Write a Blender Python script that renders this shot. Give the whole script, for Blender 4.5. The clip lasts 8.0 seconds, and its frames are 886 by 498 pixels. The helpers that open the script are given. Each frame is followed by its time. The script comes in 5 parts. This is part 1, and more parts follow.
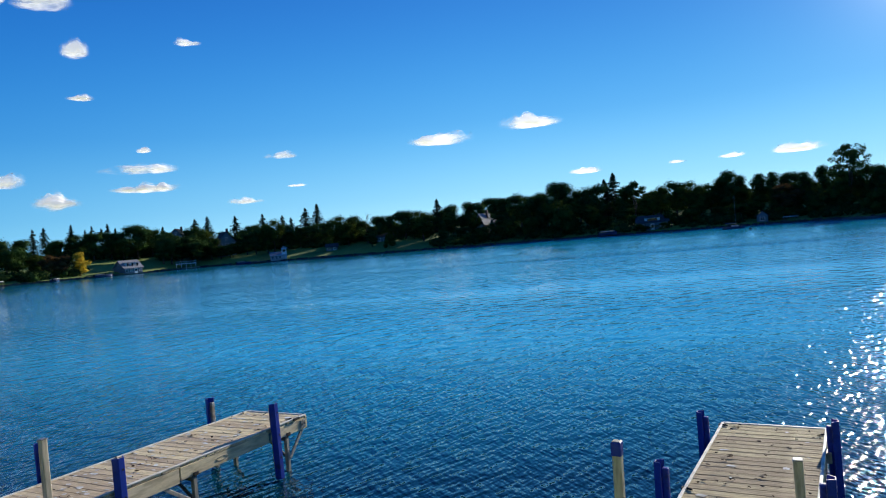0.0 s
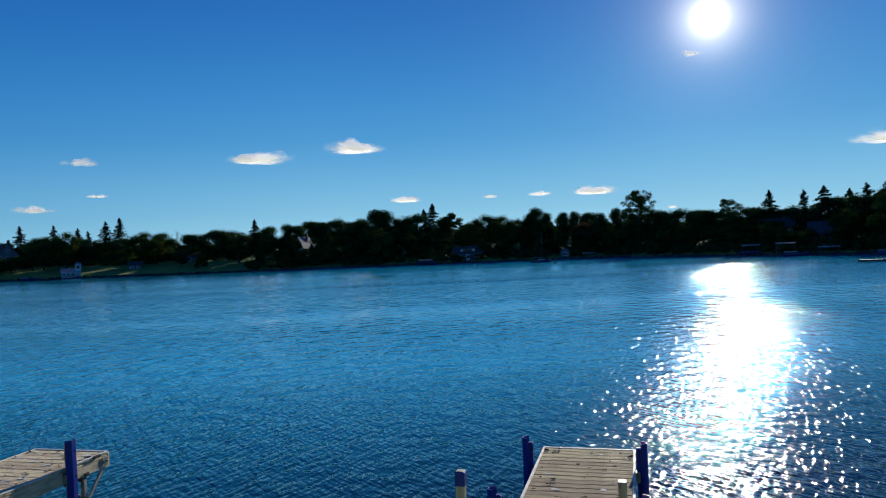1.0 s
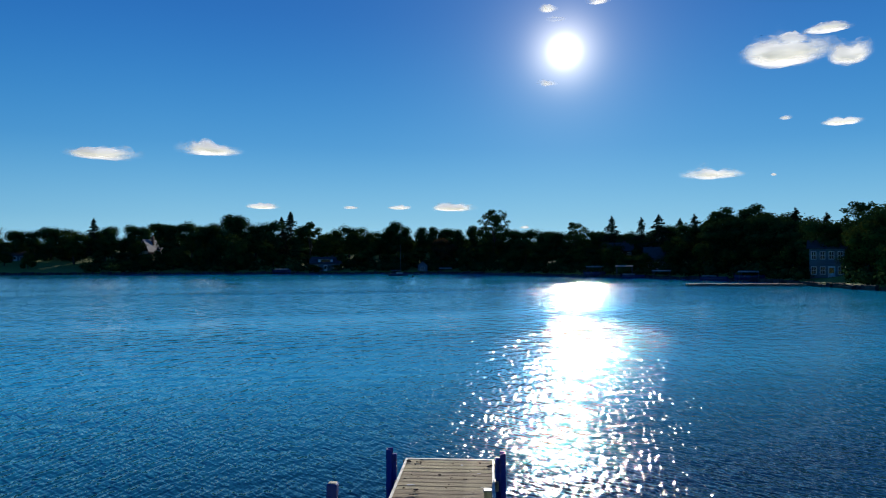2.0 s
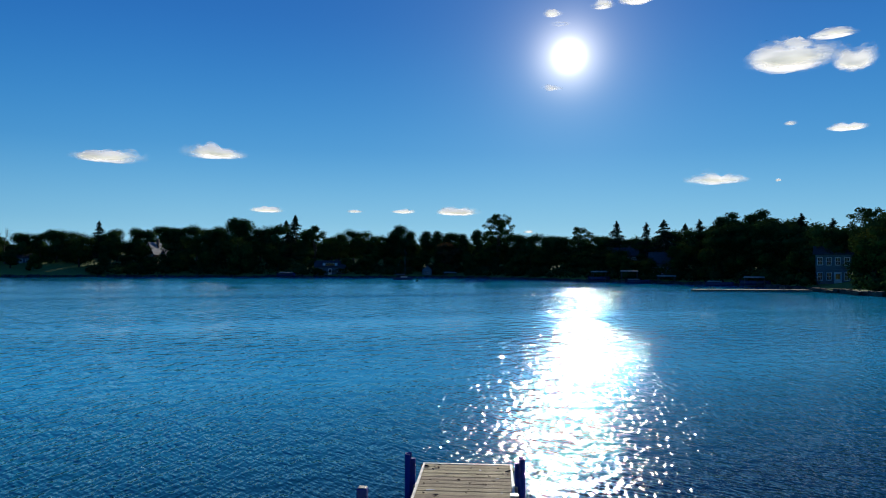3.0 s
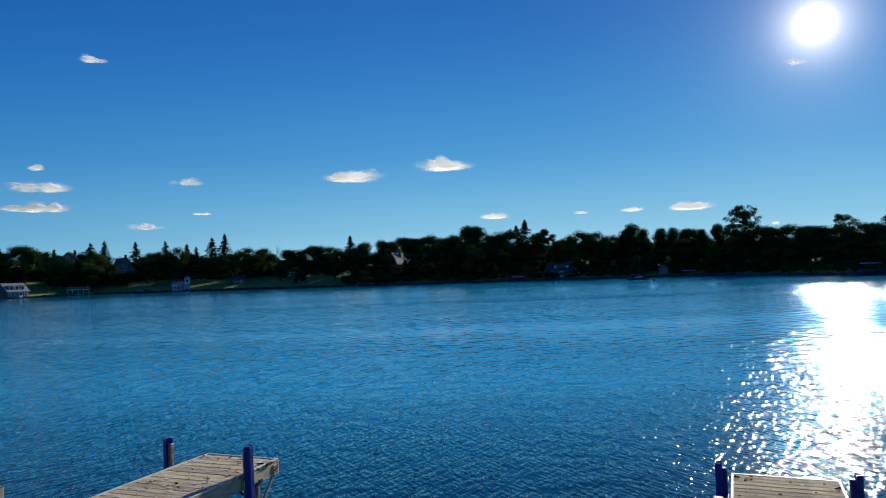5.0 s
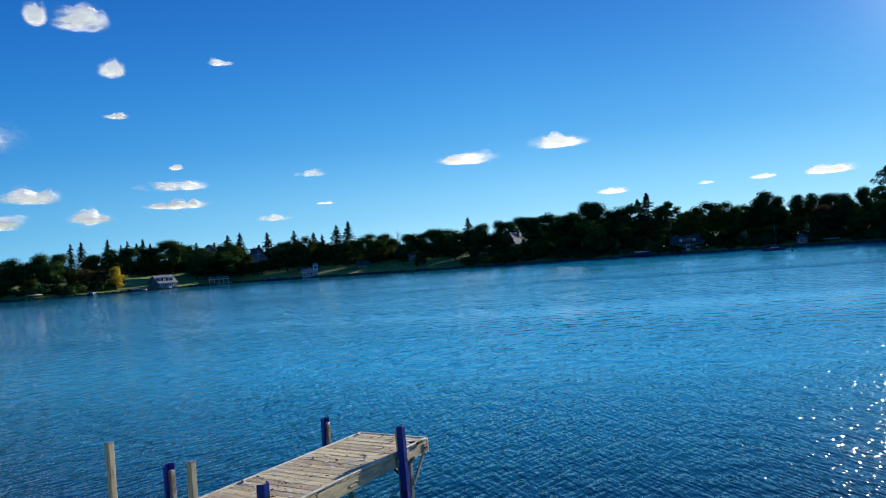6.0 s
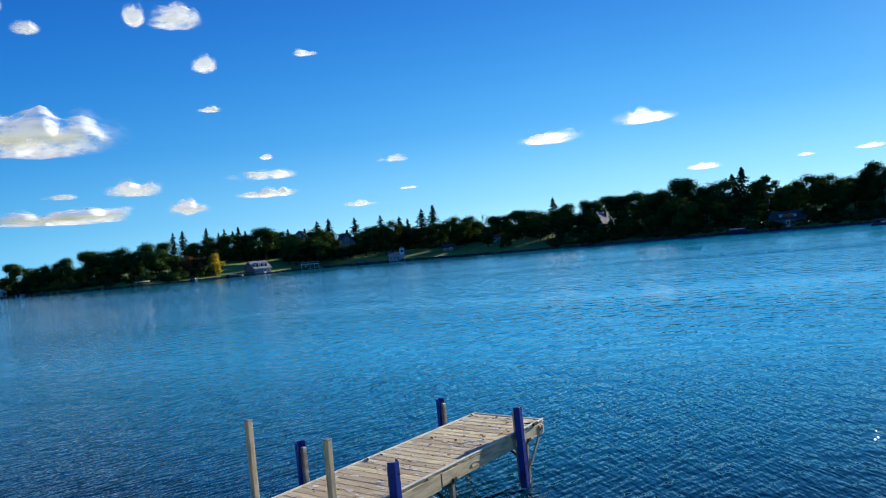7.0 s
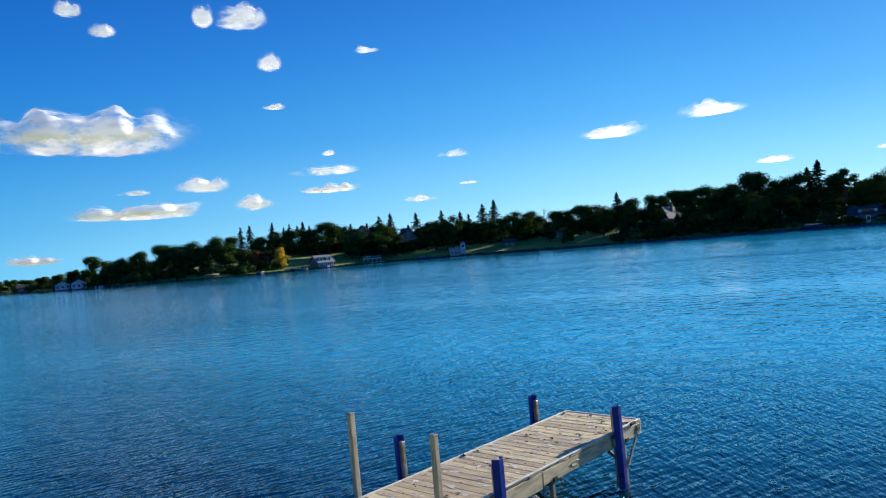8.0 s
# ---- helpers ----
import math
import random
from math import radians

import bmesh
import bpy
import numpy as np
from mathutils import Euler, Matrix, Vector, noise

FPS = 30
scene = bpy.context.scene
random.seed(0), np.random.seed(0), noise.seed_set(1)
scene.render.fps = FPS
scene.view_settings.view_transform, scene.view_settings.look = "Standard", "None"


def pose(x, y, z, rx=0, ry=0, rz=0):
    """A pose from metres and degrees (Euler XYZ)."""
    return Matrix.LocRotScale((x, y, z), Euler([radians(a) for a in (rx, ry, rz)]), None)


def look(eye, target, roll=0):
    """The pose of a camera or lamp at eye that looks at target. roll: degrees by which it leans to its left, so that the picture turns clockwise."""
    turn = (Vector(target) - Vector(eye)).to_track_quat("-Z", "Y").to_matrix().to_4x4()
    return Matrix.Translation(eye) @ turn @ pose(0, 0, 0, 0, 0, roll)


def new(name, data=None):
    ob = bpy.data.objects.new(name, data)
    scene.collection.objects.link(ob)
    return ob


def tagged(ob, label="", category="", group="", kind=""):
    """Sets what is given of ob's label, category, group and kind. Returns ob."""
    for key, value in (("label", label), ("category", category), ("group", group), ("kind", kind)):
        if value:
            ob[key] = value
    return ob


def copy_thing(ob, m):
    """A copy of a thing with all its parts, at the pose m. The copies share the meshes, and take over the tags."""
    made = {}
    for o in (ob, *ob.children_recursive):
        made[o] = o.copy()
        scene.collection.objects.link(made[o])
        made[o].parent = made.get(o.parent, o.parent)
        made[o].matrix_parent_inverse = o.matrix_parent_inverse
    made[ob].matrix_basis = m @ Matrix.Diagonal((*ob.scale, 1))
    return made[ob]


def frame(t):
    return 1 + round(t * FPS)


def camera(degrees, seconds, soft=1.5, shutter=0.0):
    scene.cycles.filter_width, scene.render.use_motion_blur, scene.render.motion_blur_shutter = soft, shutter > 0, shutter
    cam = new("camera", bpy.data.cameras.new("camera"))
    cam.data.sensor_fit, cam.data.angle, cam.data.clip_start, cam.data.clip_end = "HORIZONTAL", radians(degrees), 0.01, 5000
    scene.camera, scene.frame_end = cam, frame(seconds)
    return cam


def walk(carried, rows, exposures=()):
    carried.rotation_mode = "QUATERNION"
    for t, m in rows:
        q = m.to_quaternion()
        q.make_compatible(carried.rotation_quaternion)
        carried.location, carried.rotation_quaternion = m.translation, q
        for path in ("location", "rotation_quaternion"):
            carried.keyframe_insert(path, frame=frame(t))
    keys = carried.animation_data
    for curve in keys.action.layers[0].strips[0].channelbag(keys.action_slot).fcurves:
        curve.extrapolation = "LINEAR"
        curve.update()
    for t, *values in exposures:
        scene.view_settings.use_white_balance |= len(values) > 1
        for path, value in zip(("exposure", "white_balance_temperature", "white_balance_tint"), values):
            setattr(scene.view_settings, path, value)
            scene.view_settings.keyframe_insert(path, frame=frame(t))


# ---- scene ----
cam = camera(64.9, 8.0, soft=1.1)
PATH = [
    (0.0, pose(0.000, -0.000, 3.391, 88.999, 4.666, 7.302)),
    (0.5, pose(-0.126, 0.116, 3.407, 89.580, 3.557, 0.002)),
    (1.0, pose(-0.249, 0.140, 3.405, 90.209, 2.313, -7.508)),
    (1.5, pose(-0.366, 0.135, 3.407, 90.668, 1.116, -14.233)),
    (2.0, pose(-0.441, 0.122, 3.406, 90.993, -0.005, -19.155)),
    (3.5, pose(-0.813, 0.297, 3.402, 91.706, -0.978, -18.064)),
    (4.0, pose(-1.042, 0.400, 3.389, 91.909, -0.252, -12.784)),
    (4.5, pose(-1.200, 0.464, 3.368, 92.010, 0.853, -6.390)),
    (5.0, pose(-1.370, 0.522, 3.365, 91.833, 1.930, -0.238)),
    (6.5, pose(-1.846, 0.400, 3.427, 90.105, 4.751, 13.122)),
    (7.0, pose(-2.071, 0.359, 3.439, 89.791, 5.094, 16.332)),
    (7.5, pose(-2.318, 0.359, 3.462, 89.736, 5.154, 19.108)),
    (8.0, pose(-2.586, 0.346, 3.464, 89.807, 4.868, 21.237)),
]
walk(cam, PATH, [(0.0, 0.45), (0.5, 0.22), (1.0, -0.05), (4.0, -0.06), (4.5, -0.14), (5.2, 0.02), (6.3, 0.48), (8.0, 0.58)])

# ---- sky and sun ----
SUN_AZ, SUN_EL = 29.1, 16.6          # degrees right of +y, above the horizon
sun_dir = Vector((math.sin(radians(SUN_AZ)) * math.cos(radians(SUN_EL)),
                  math.cos(radians(SUN_AZ)) * math.cos(radians(SUN_EL)),
                  math.sin(radians(SUN_EL))))
world = bpy.data.worlds.new("sky")
scene.world = world
world.use_nodes = True
wn, wl = world.node_tree.nodes, world.node_tree.links
wn.clear()
w_out = wn.new("ShaderNodeOutputWorld")
w_bg = wn.new("ShaderNodeBackground")
w_sky = wn.new("ShaderNodeTexSky")
w_sky.sky_type = "NISHITA"
w_sky.sun_disc = False
w_sky.sun_elevation, w_sky.sun_rotation = radians(SUN_EL), radians(SUN_AZ)
w_sky.air_density, w_sky.dust_density, w_sky.ozone_density = 1.0, 0.0, 4.0
# clear autumn sky: deep blue overhead, paler to the horizon, over the scattering model's own light
w_co = wn.new("ShaderNodeTexCoord")
w_sep = wn.new("ShaderNodeSeparateXYZ")
wl.new(w_co.outputs["Generated"], w_sep.inputs[0])
w_ramp = wn.new("ShaderNodeValToRGB")
w_ramp.color_ramp.interpolation = "B_SPLINE"
els = w_ramp.color_ramp.elements
els[0].position, els[0].color = 0.0, (0.32, 0.62, 0.80, 1)
els[1].position, els[1].color = 1.0, (0.001, 0.03, 0.16, 1)
for at, tone in ((0.06, (0.17, 0.45, 0.69, 1)), (0.16, (0.03, 0.262, 0.60, 1)), (0.33, (0.003, 0.108, 0.45, 1)), (0.55, (0.003, 0.07, 0.30, 1))):
    el = els.new(at)
    el.color = tone
wl.new(w_sep.outputs["Z"], w_ramp.inputs[0])
w_tint = wn.new("ShaderNodeMix")
w_tint.data_type, w_tint.blend_type = "RGBA", "ADD"
w_tint.inputs[0].default_value = 0.012
wl.new(w_ramp.outputs[0], w_tint.inputs[6])
wl.new(w_sky.outputs[0], w_tint.inputs[7])
# the sun's disc and the bright air round it
w_dot = wn.new("ShaderNodeVectorMath")
w_dot.operation = "DOT_PRODUCT"
w_dot.inputs[1].default_value = sun_dir
wl.new(w_co.outputs["Generated"], w_dot.inputs[0])
w_max = wn.new("ShaderNodeMath")
w_max.operation = "MAXIMUM"
w_max.inputs[1].default_value = 0.0
wl.new(w_dot.outputs["Value"], w_max.inputs[0])
# clear air scatters more light forward: the sky is deeper away from the sun
w_side = wn.new("ShaderNodeMapRange")
w_side.inputs[1].default_value, w_side.inputs[2].default_value = 0.0, 0.85
wl.new(w_dot.outputs["Value"], w_side.inputs[0])
w_hue = wn.new("ShaderNodeMix")
w_hue.data_type = "RGBA"
w_hue.inputs[6].default_value, w_hue.inputs[7].default_value = (0.24, 0.57, 0.74, 1), (1.03, 1.03, 1.0, 1)
wl.new(w_side.outputs[0], w_hue.inputs[0])
w_deep = wn.new("ShaderNodeVectorMath")
w_deep.operation = "MULTIPLY"
wl.new(w_tint.outputs[2], w_deep.inputs[0])
wl.new(w_hue.outputs[2], w_deep.inputs[1])
w_last = w_deep.outputs[0]
for power, gain, tone in ((9500, 2.6, (1, 0.95, 0.84)), (1500, 0.85, (1, 0.92, 0.8)), (350, 0.2, (1, 0.92, 0.82)), (80, 0.055, (0.95, 0.95, 0.95)), (20, 0.02, (0.8, 0.95, 0.95))):
    w_pow = wn.new("ShaderNodeMath")
    w_pow.operation = "POWER"
    w_pow.inputs[1].default_value = power
    wl.new(w_max.outputs[0], w_pow.inputs[0])
    w_mul = wn.new("ShaderNodeVectorMath")
    w_mul.operation = "SCALE"
    w_mul.inputs[0].default_value = [c * gain for c in tone]
    wl.new(w_pow.outputs[0], w_mul.inputs["Scale"])
    w_add = wn.new("ShaderNodeVectorMath")
    w_add.operation = "ADD"
    wl.new(w_last, w_add.inputs[0])
    wl.new(w_mul.outputs[0], w_add.inputs[1])
    w_last = w_add.outputs[0]
wl.new(w_last, w_bg.inputs["Color"])
w_bg.inputs["Strength"].default_value = 1.0
wl.new(w_bg.outputs[0], w_out.inputs[0])

lamp = bpy.data.lights.new("sun", "SUN")
lamp.energy, lamp.angle, lamp.color = 5.0, radians(0.53), (1.0, 0.94, 0.81)
sun = new("sun", lamp)
sun.matrix_world = look(sun_dir * 100, (0, 0, 0))

# ---- materials ----


def material(name, colour, rough=0.8, metal=0.0, spots=None, scale=6.0, stretch=(1, 1, 1), bump=0.0,
             fine=60.0, per_object=0.0, per_island=0.0, translucent=0.0, spot_range=(0.45, 0.65), rough_vary=0.1, shine=0.5):
    """A surface with coarse stains (spots: second colour), fine grain, relief, and variation from piece to piece."""
    m = bpy.data.materials.new(name)
    m.use_nodes = True
    n, l = m.node_tree.nodes, m.node_tree.links
    bsdf = n["Principled BSDF"]
    co = n.new("ShaderNodeTexCoord")
    mp = n.new("ShaderNodeMapping")
    mp.inputs["Scale"].default_value = stretch
    l.new(co.outputs["Object"], mp.inputs[0])
    coarse = n.new("ShaderNodeTexNoise")
    coarse.inputs["Scale"].default_value = scale
    coarse.inputs["Detail"].default_value = 5
    l.new(mp.outputs[0], coarse.inputs[0])
    grain = n.new("ShaderNodeTexNoise")
    grain.inputs["Scale"].default_value = fine
    grain.inputs["Detail"].default_value = 3
    l.new(mp.outputs[0], grain.inputs[0])
    ramp = n.new("ShaderNodeMapRange")
    ramp.inputs[1].default_value, ramp.inputs[2].default_value = spot_range
    l.new(coarse.outputs[0], ramp.inputs[0])
    mix = n.new("ShaderNodeMix")
    mix.data_type = "RGBA"
    mix.inputs[6].default_value = (*colour, 1)
    mix.inputs[7].default_value = (*(spots or [c * 0.7 for c in colour]), 1)
    l.new(ramp.outputs[0], mix.inputs[0])
    hsv = n.new("ShaderNodeHueSaturation")
    l.new(mix.outputs[2], hsv.inputs["Color"])
    gr = n.new("ShaderNodeMapRange")
    gr.inputs[3].default_value, gr.inputs[4].default_value = 0.8, 1.2
    l.new(grain.outputs[0], gr.inputs[0])
    value = gr.outputs[0]
    if per_object or per_island:
        src = n.new("ShaderNodeObjectInfo" if per_object else "ShaderNodeNewGeometry")
        rnd = src.outputs["Random" if per_object else "Random Per Island"]
        k = per_object or per_island
        vr = n.new("ShaderNodeMapRange")
        vr.inputs[3].default_value, vr.inputs[4].default_value = 1 - k, 1 + k
        l.new(rnd, vr.inputs[0])
        mu = n.new("ShaderNodeMath")
        mu.operation = "MULTIPLY"
        l.new(value, mu.inputs[0])
        l.new(vr.outputs[0], mu.inputs[1])
        value = mu.outputs[0]
        hr = n.new("ShaderNodeMapRange")
        hr.inputs[3].default_value, hr.inputs[4].default_value = 0.5 - 0.05 * k, 0.5 + 0.05 * k
        l.new(rnd, hr.inputs[0])
        l.new(hr.outputs[0], hsv.inputs["Hue"])
    l.new(value, hsv.inputs["Value"])
    l.new(hsv.outputs[0], bsdf.inputs["Base Color"])
    rr = n.new("ShaderNodeMapRange")
    rr.inputs[3].default_value, rr.inputs[4].default_value = max(rough - rough_vary, 0.02), min(rough + rough_vary, 1)
    l.new(coarse.outputs[0], rr.inputs[0])
    l.new(rr.outputs[0], bsdf.inputs["Roughness"])
    bsdf.inputs["Metallic"].default_value = metal
    bsdf.inputs["Specular IOR Level"].default_value = shine
    if bump:
        b = n.new("ShaderNodeBump")
        b.inputs["Strength"].default_value = 0.6
        b.inputs["Distance"].default_value = bump
        l.new(grain.outputs[0], b.inputs["Height"])
        l.new(b.outputs[0], bsdf.inputs["Normal"])
    if translucent:
        tr = n.new("ShaderNodeBsdfTranslucent")
        l.new(hsv.outputs[0], tr.inputs["Color"])
        sh = n.new("ShaderNodeMixShader")
        sh.inputs[0].default_value = translucent
        l.new(bsdf.outputs[0], sh.inputs[1])
        l.new(tr.outputs[0], sh.inputs[2])
        l.new(sh.outputs[0], n["Material Output"].inputs[0])
    return m


def water_material():
    m = bpy.data.materials.new("lake_water")
    m.use_nodes = True
    n, l = m.node_tree.nodes, m.node_tree.links
    bsdf = n["Principled BSDF"]
    bsdf.inputs["IOR"].default_value = 1.45
    geo = n.new("ShaderNodeNewGeometry")
    height = None
    # roughness drops with distance out, tuned to how the glitter looks in view
    sep = n.new("ShaderNodeSeparateXYZ")
    l.new(geo.outputs["Position"], sep.inputs[0])
    rg = n.new("ShaderNodeMapRange")
    rg.inputs[1].default_value, rg.inputs[2].default_value = 10, 45
    rg.inputs[3].default_value, rg.inputs[4].default_value = 0.05, 0.024
    l.new(sep.outputs["Y"], rg.inputs[0])
    l.new(rg.outputs[0], bsdf.inputs["Roughness"])
    # reflected sky light painted into the base colour; depth is only distance out
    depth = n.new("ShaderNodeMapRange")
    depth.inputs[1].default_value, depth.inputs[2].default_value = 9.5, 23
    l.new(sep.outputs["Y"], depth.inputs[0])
    # painted brighter towards the sun's side as well
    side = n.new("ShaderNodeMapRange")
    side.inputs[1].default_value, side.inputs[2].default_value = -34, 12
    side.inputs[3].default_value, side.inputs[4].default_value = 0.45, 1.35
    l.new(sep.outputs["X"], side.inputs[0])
    sky_light_mask = n.new("ShaderNodeMath")
    sky_light_mask.operation = "MULTIPLY"
    l.new(depth.outputs[0], sky_light_mask.inputs[0])
    l.new(side.outputs[0], sky_light_mask.inputs[1])
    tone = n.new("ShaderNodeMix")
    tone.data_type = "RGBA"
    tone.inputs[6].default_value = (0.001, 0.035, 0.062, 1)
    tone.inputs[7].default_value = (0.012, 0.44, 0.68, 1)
    l.new(sky_light_mask.outputs[0], tone.inputs[0])
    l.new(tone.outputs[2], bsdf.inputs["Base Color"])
    # wave pattern stretched along y with distance, to stay visible from the camera
    run = n.new("ShaderNodeMath")
    run.operation = "MULTIPLY_ADD"
    run.inputs[1].default_value, run.inputs[2].default_value = 1 / WARP_SPAN, 1.0
    l.new(sep.outputs["Y"], run.inputs[0])
    warp_up = n.new("ShaderNodeMath")
    warp_up.operation = "MAXIMUM"
    warp_up.inputs[1].default_value = 0.6
    l.new(run.outputs[0], warp_up.inputs[0])
    warp_capped = n.new("ShaderNodeMath")
    warp_capped.operation = "MINIMUM"
    warp_capped.inputs[1].default_value = WARP_CAP
    l.new(warp_up.outputs[0], warp_capped.inputs[0])
    log = n.new("ShaderNodeMath")
    log.operation = "LOGARITHM"
    log.inputs[1].default_value = math.e
    l.new(warp_capped.outputs[0], log.inputs[0])
    past = n.new("ShaderNodeMath")
    past.operation = "SUBTRACT"
    l.new(warp_up.outputs[0], past.inputs[0])
    l.new(warp_capped.outputs[0], past.inputs[1])
    both_runs = n.new("ShaderNodeMath")
    both_runs.operation = "MULTIPLY_ADD"
    both_runs.inputs[1].default_value = 1 / WARP_CAP
    l.new(past.outputs[0], both_runs.inputs[0])
    l.new(log.outputs[0], both_runs.inputs[2])
    span = n.new("ShaderNodeMath")
    span.operation = "MULTIPLY"
    span.inputs[1].default_value = WARP_SPAN
    l.new(both_runs.outputs[0], span.inputs[0])
    warped_sea = n.new("ShaderNodeCombineXYZ")
    l.new(sep.outputs["X"], warped_sea.inputs[0])
    l.new(span.outputs[0], warped_sea.inputs[1])
    near_in = n.new("ShaderNodeMapRange")
    near_in.inputs[1].default_value, near_in.inputs[2].default_value = 12, 40
    near_in.inputs[3].default_value, near_in.inputs[4].default_value = 1.0, 0.4
    l.new(sep.outputs["Y"], near_in.inputs[0])
    far_in = n.new("ShaderNodeMapRange")
    far_in.inputs[1].default_value, far_in.inputs[2].default_value = 8, 30
    far_in.inputs[3].default_value, far_in.inputs[4].default_value = 0.3, 1.0
    l.new(sep.outputs["Y"], far_in.inputs[0])
    far_up = n.new("ShaderNodeMath")
    far_up.operation = "MULTIPLY"
    l.new(far_in.outputs[0], far_up.inputs[0])
    l.new(warp_capped.outputs[0], far_up.inputs[1])
    # crossing wavelets by the shore; long crests and cross chop farther out
    for turn, stretch, scale, weight, detail, field, gain in (
            (-56, (1, 0.28, 1), 11.5, 0.75, 0.6, warped_sea.outputs[0], near_in.outputs[0]),
            (50, (1, 0.3, 1), 13.5, 0.48, 0.6, warped_sea.outputs[0], near_in.outputs[0]),
            (75, (1, 0.6, 1), 1.7, 0.8, 1.5, geo.outputs["Position"], near_in.outputs[0]),
            (10, (1, 0.7, 1), 24.0, 0.19, 0.0, warped_sea.outputs[0], near_in.outputs[0]),
            (97, (1, 0.3, 1), 4.2, 0.54, 0.5, warped_sea.outputs[0], far_up.outputs[0]),
            (8, (1, 0.5, 1), 8.5, 0.33, 0.5, warped_sea.outputs[0], far_in.outputs[0])):
        mp = n.new("ShaderNodeMapping")
        mp.vector_type = "TEXTURE"
        mp.inputs["Rotation"].default_value = (0, 0, radians(turn))
        mp.inputs["Scale"].default_value = [1 / s for s in stretch]
        l.new(field, mp.inputs[0])
        tex = n.new("ShaderNodeTexNoise")
        tex.inputs["Scale"].default_value = scale
        tex.inputs["Detail"].default_value = detail
        l.new(mp.outputs[0], tex.inputs[0])
        mu = n.new("ShaderNodeMath")
        mu.operation = "MULTIPLY"
        mu.inputs[1].default_value = weight
        l.new(tex.outputs[0], mu.inputs[0])
        up = n.new("ShaderNodeMath")
        up.operation = "MULTIPLY"
        l.new(mu.outputs[0], up.inputs[0])
        l.new(gain, up.inputs[1])
        if height is None:
            height = up.outputs[0]
        else:
            ad = n.new("ShaderNodeMath")
            l.new(height, ad.inputs[0])
            l.new(up.outputs[0], ad.inputs[1])
            height = ad.outputs[0]
    calm = n.new("ShaderNodeTexNoise")
    calm.inputs["Scale"].default_value = 0.035
    calm.inputs["Detail"].default_value = 3
    mp = n.new("ShaderNodeMapping")
    mp.inputs["Scale"].default_value = (0.12, 1.5, 1)
    l.new(geo.outputs["Position"], mp.inputs[0])
    l.new(mp.outputs[0], calm.inputs[0])
    cr = n.new("ShaderNodeMapRange")
    cr.inputs[1].default_value, cr.inputs[2].default_value = 0.35, 0.65
    cr.inputs[3].default_value, cr.inputs[4].default_value = 0.55, 1.15
    l.new(calm.outputs[0], cr.inputs[0])
    b = n.new("ShaderNodeBump")
    b.inputs["Distance"].default_value = WAVE
    # two glassy slicks and a ruffled streak, fitted to the camera's view, fading leftwards
    still = cr.outputs[0]
    reach = n.new("ShaderNodeMapRange")
    reach.inputs[1].default_value, reach.inputs[2].default_value = -45, 5
    reach.inputs[3].default_value, reach.inputs[4].default_value = 16, 0
    l.new(sep.outputs["X"], reach.inputs[0])
    for at, core, edge, power in ((38, 2.0, 8, 0.6), (106, 4, 14, 0.6), (76, 1.5, 6, 1.8)):
        wander = n.new("ShaderNodeMath")
        wander.operation = "MULTIPLY_ADD"
        wander.inputs[1].default_value = 14
        l.new(calm.outputs[0], wander.inputs[0])
        l.new(sep.outputs["Y"], wander.inputs[2])
        off = n.new("ShaderNodeMath")
        off.operation = "SUBTRACT"
        off.inputs[1].default_value = at + 7
        l.new(wander.outputs[0], off.inputs[0])
        away = n.new("ShaderNodeMath")
        away.operation = "ABSOLUTE"
        l.new(off.outputs[0], away.inputs[0])
        band = n.new("ShaderNodeMapRange")
        band.interpolation_type = "SMOOTHSTEP"
        band.inputs[1].default_value, band.inputs[2].default_value = core, edge
        band.inputs[3].default_value, band.inputs[4].default_value = power, 1.0
        wide = n.new("ShaderNodeMath")
        l.new(away.outputs[0], wide.inputs[0])
        l.new(reach.outputs[0], wide.inputs[1])
        l.new(wide.outputs[0], band.inputs[0])
        both = n.new("ShaderNodeMath")
        both.operation = "MULTIPLY"
        l.new(still, both.inputs[0])
        l.new(band.outputs[0], both.inputs[1])
        still = both.outputs[0]
    # waves flattened far out so the water looks smooth from the camera
    far_fade = n.new("ShaderNodeMapRange")
    far_fade.interpolation_type = "SMOOTHSTEP"
    far_fade.inputs[1].default_value, far_fade.inputs[2].default_value = 60, 130
    far_fade.inputs[3].default_value, far_fade.inputs[4].default_value = 1.0, 0.5
    l.new(sep.outputs["Y"], far_fade.inputs[0])
    faded_far = n.new("ShaderNodeMath")
    faded_far.operation = "MULTIPLY"
    l.new(still, faded_far.inputs[0])
    l.new(far_fade.outputs[0], faded_far.inputs[1])
    still = faded_far.outputs[0]
    rough_sea = n.new("ShaderNodeMath")
    rough_sea.operation = "MULTIPLY"
    l.new(height, rough_sea.inputs[0])
    l.new(still, rough_sea.inputs[1])
    # tilt of the normals towards the camera, steeper far out, fitted to its view
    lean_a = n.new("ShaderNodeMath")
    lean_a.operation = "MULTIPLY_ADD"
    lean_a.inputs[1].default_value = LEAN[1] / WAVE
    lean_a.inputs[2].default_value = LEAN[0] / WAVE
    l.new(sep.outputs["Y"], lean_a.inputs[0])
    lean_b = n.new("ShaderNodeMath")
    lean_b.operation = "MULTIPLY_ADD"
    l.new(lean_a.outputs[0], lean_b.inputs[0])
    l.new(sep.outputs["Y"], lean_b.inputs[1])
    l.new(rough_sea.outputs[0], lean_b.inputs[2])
    # slight sideways tilt that shifts the glitter to fit the camera's view
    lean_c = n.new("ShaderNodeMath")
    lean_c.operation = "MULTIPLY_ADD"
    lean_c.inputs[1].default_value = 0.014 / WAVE
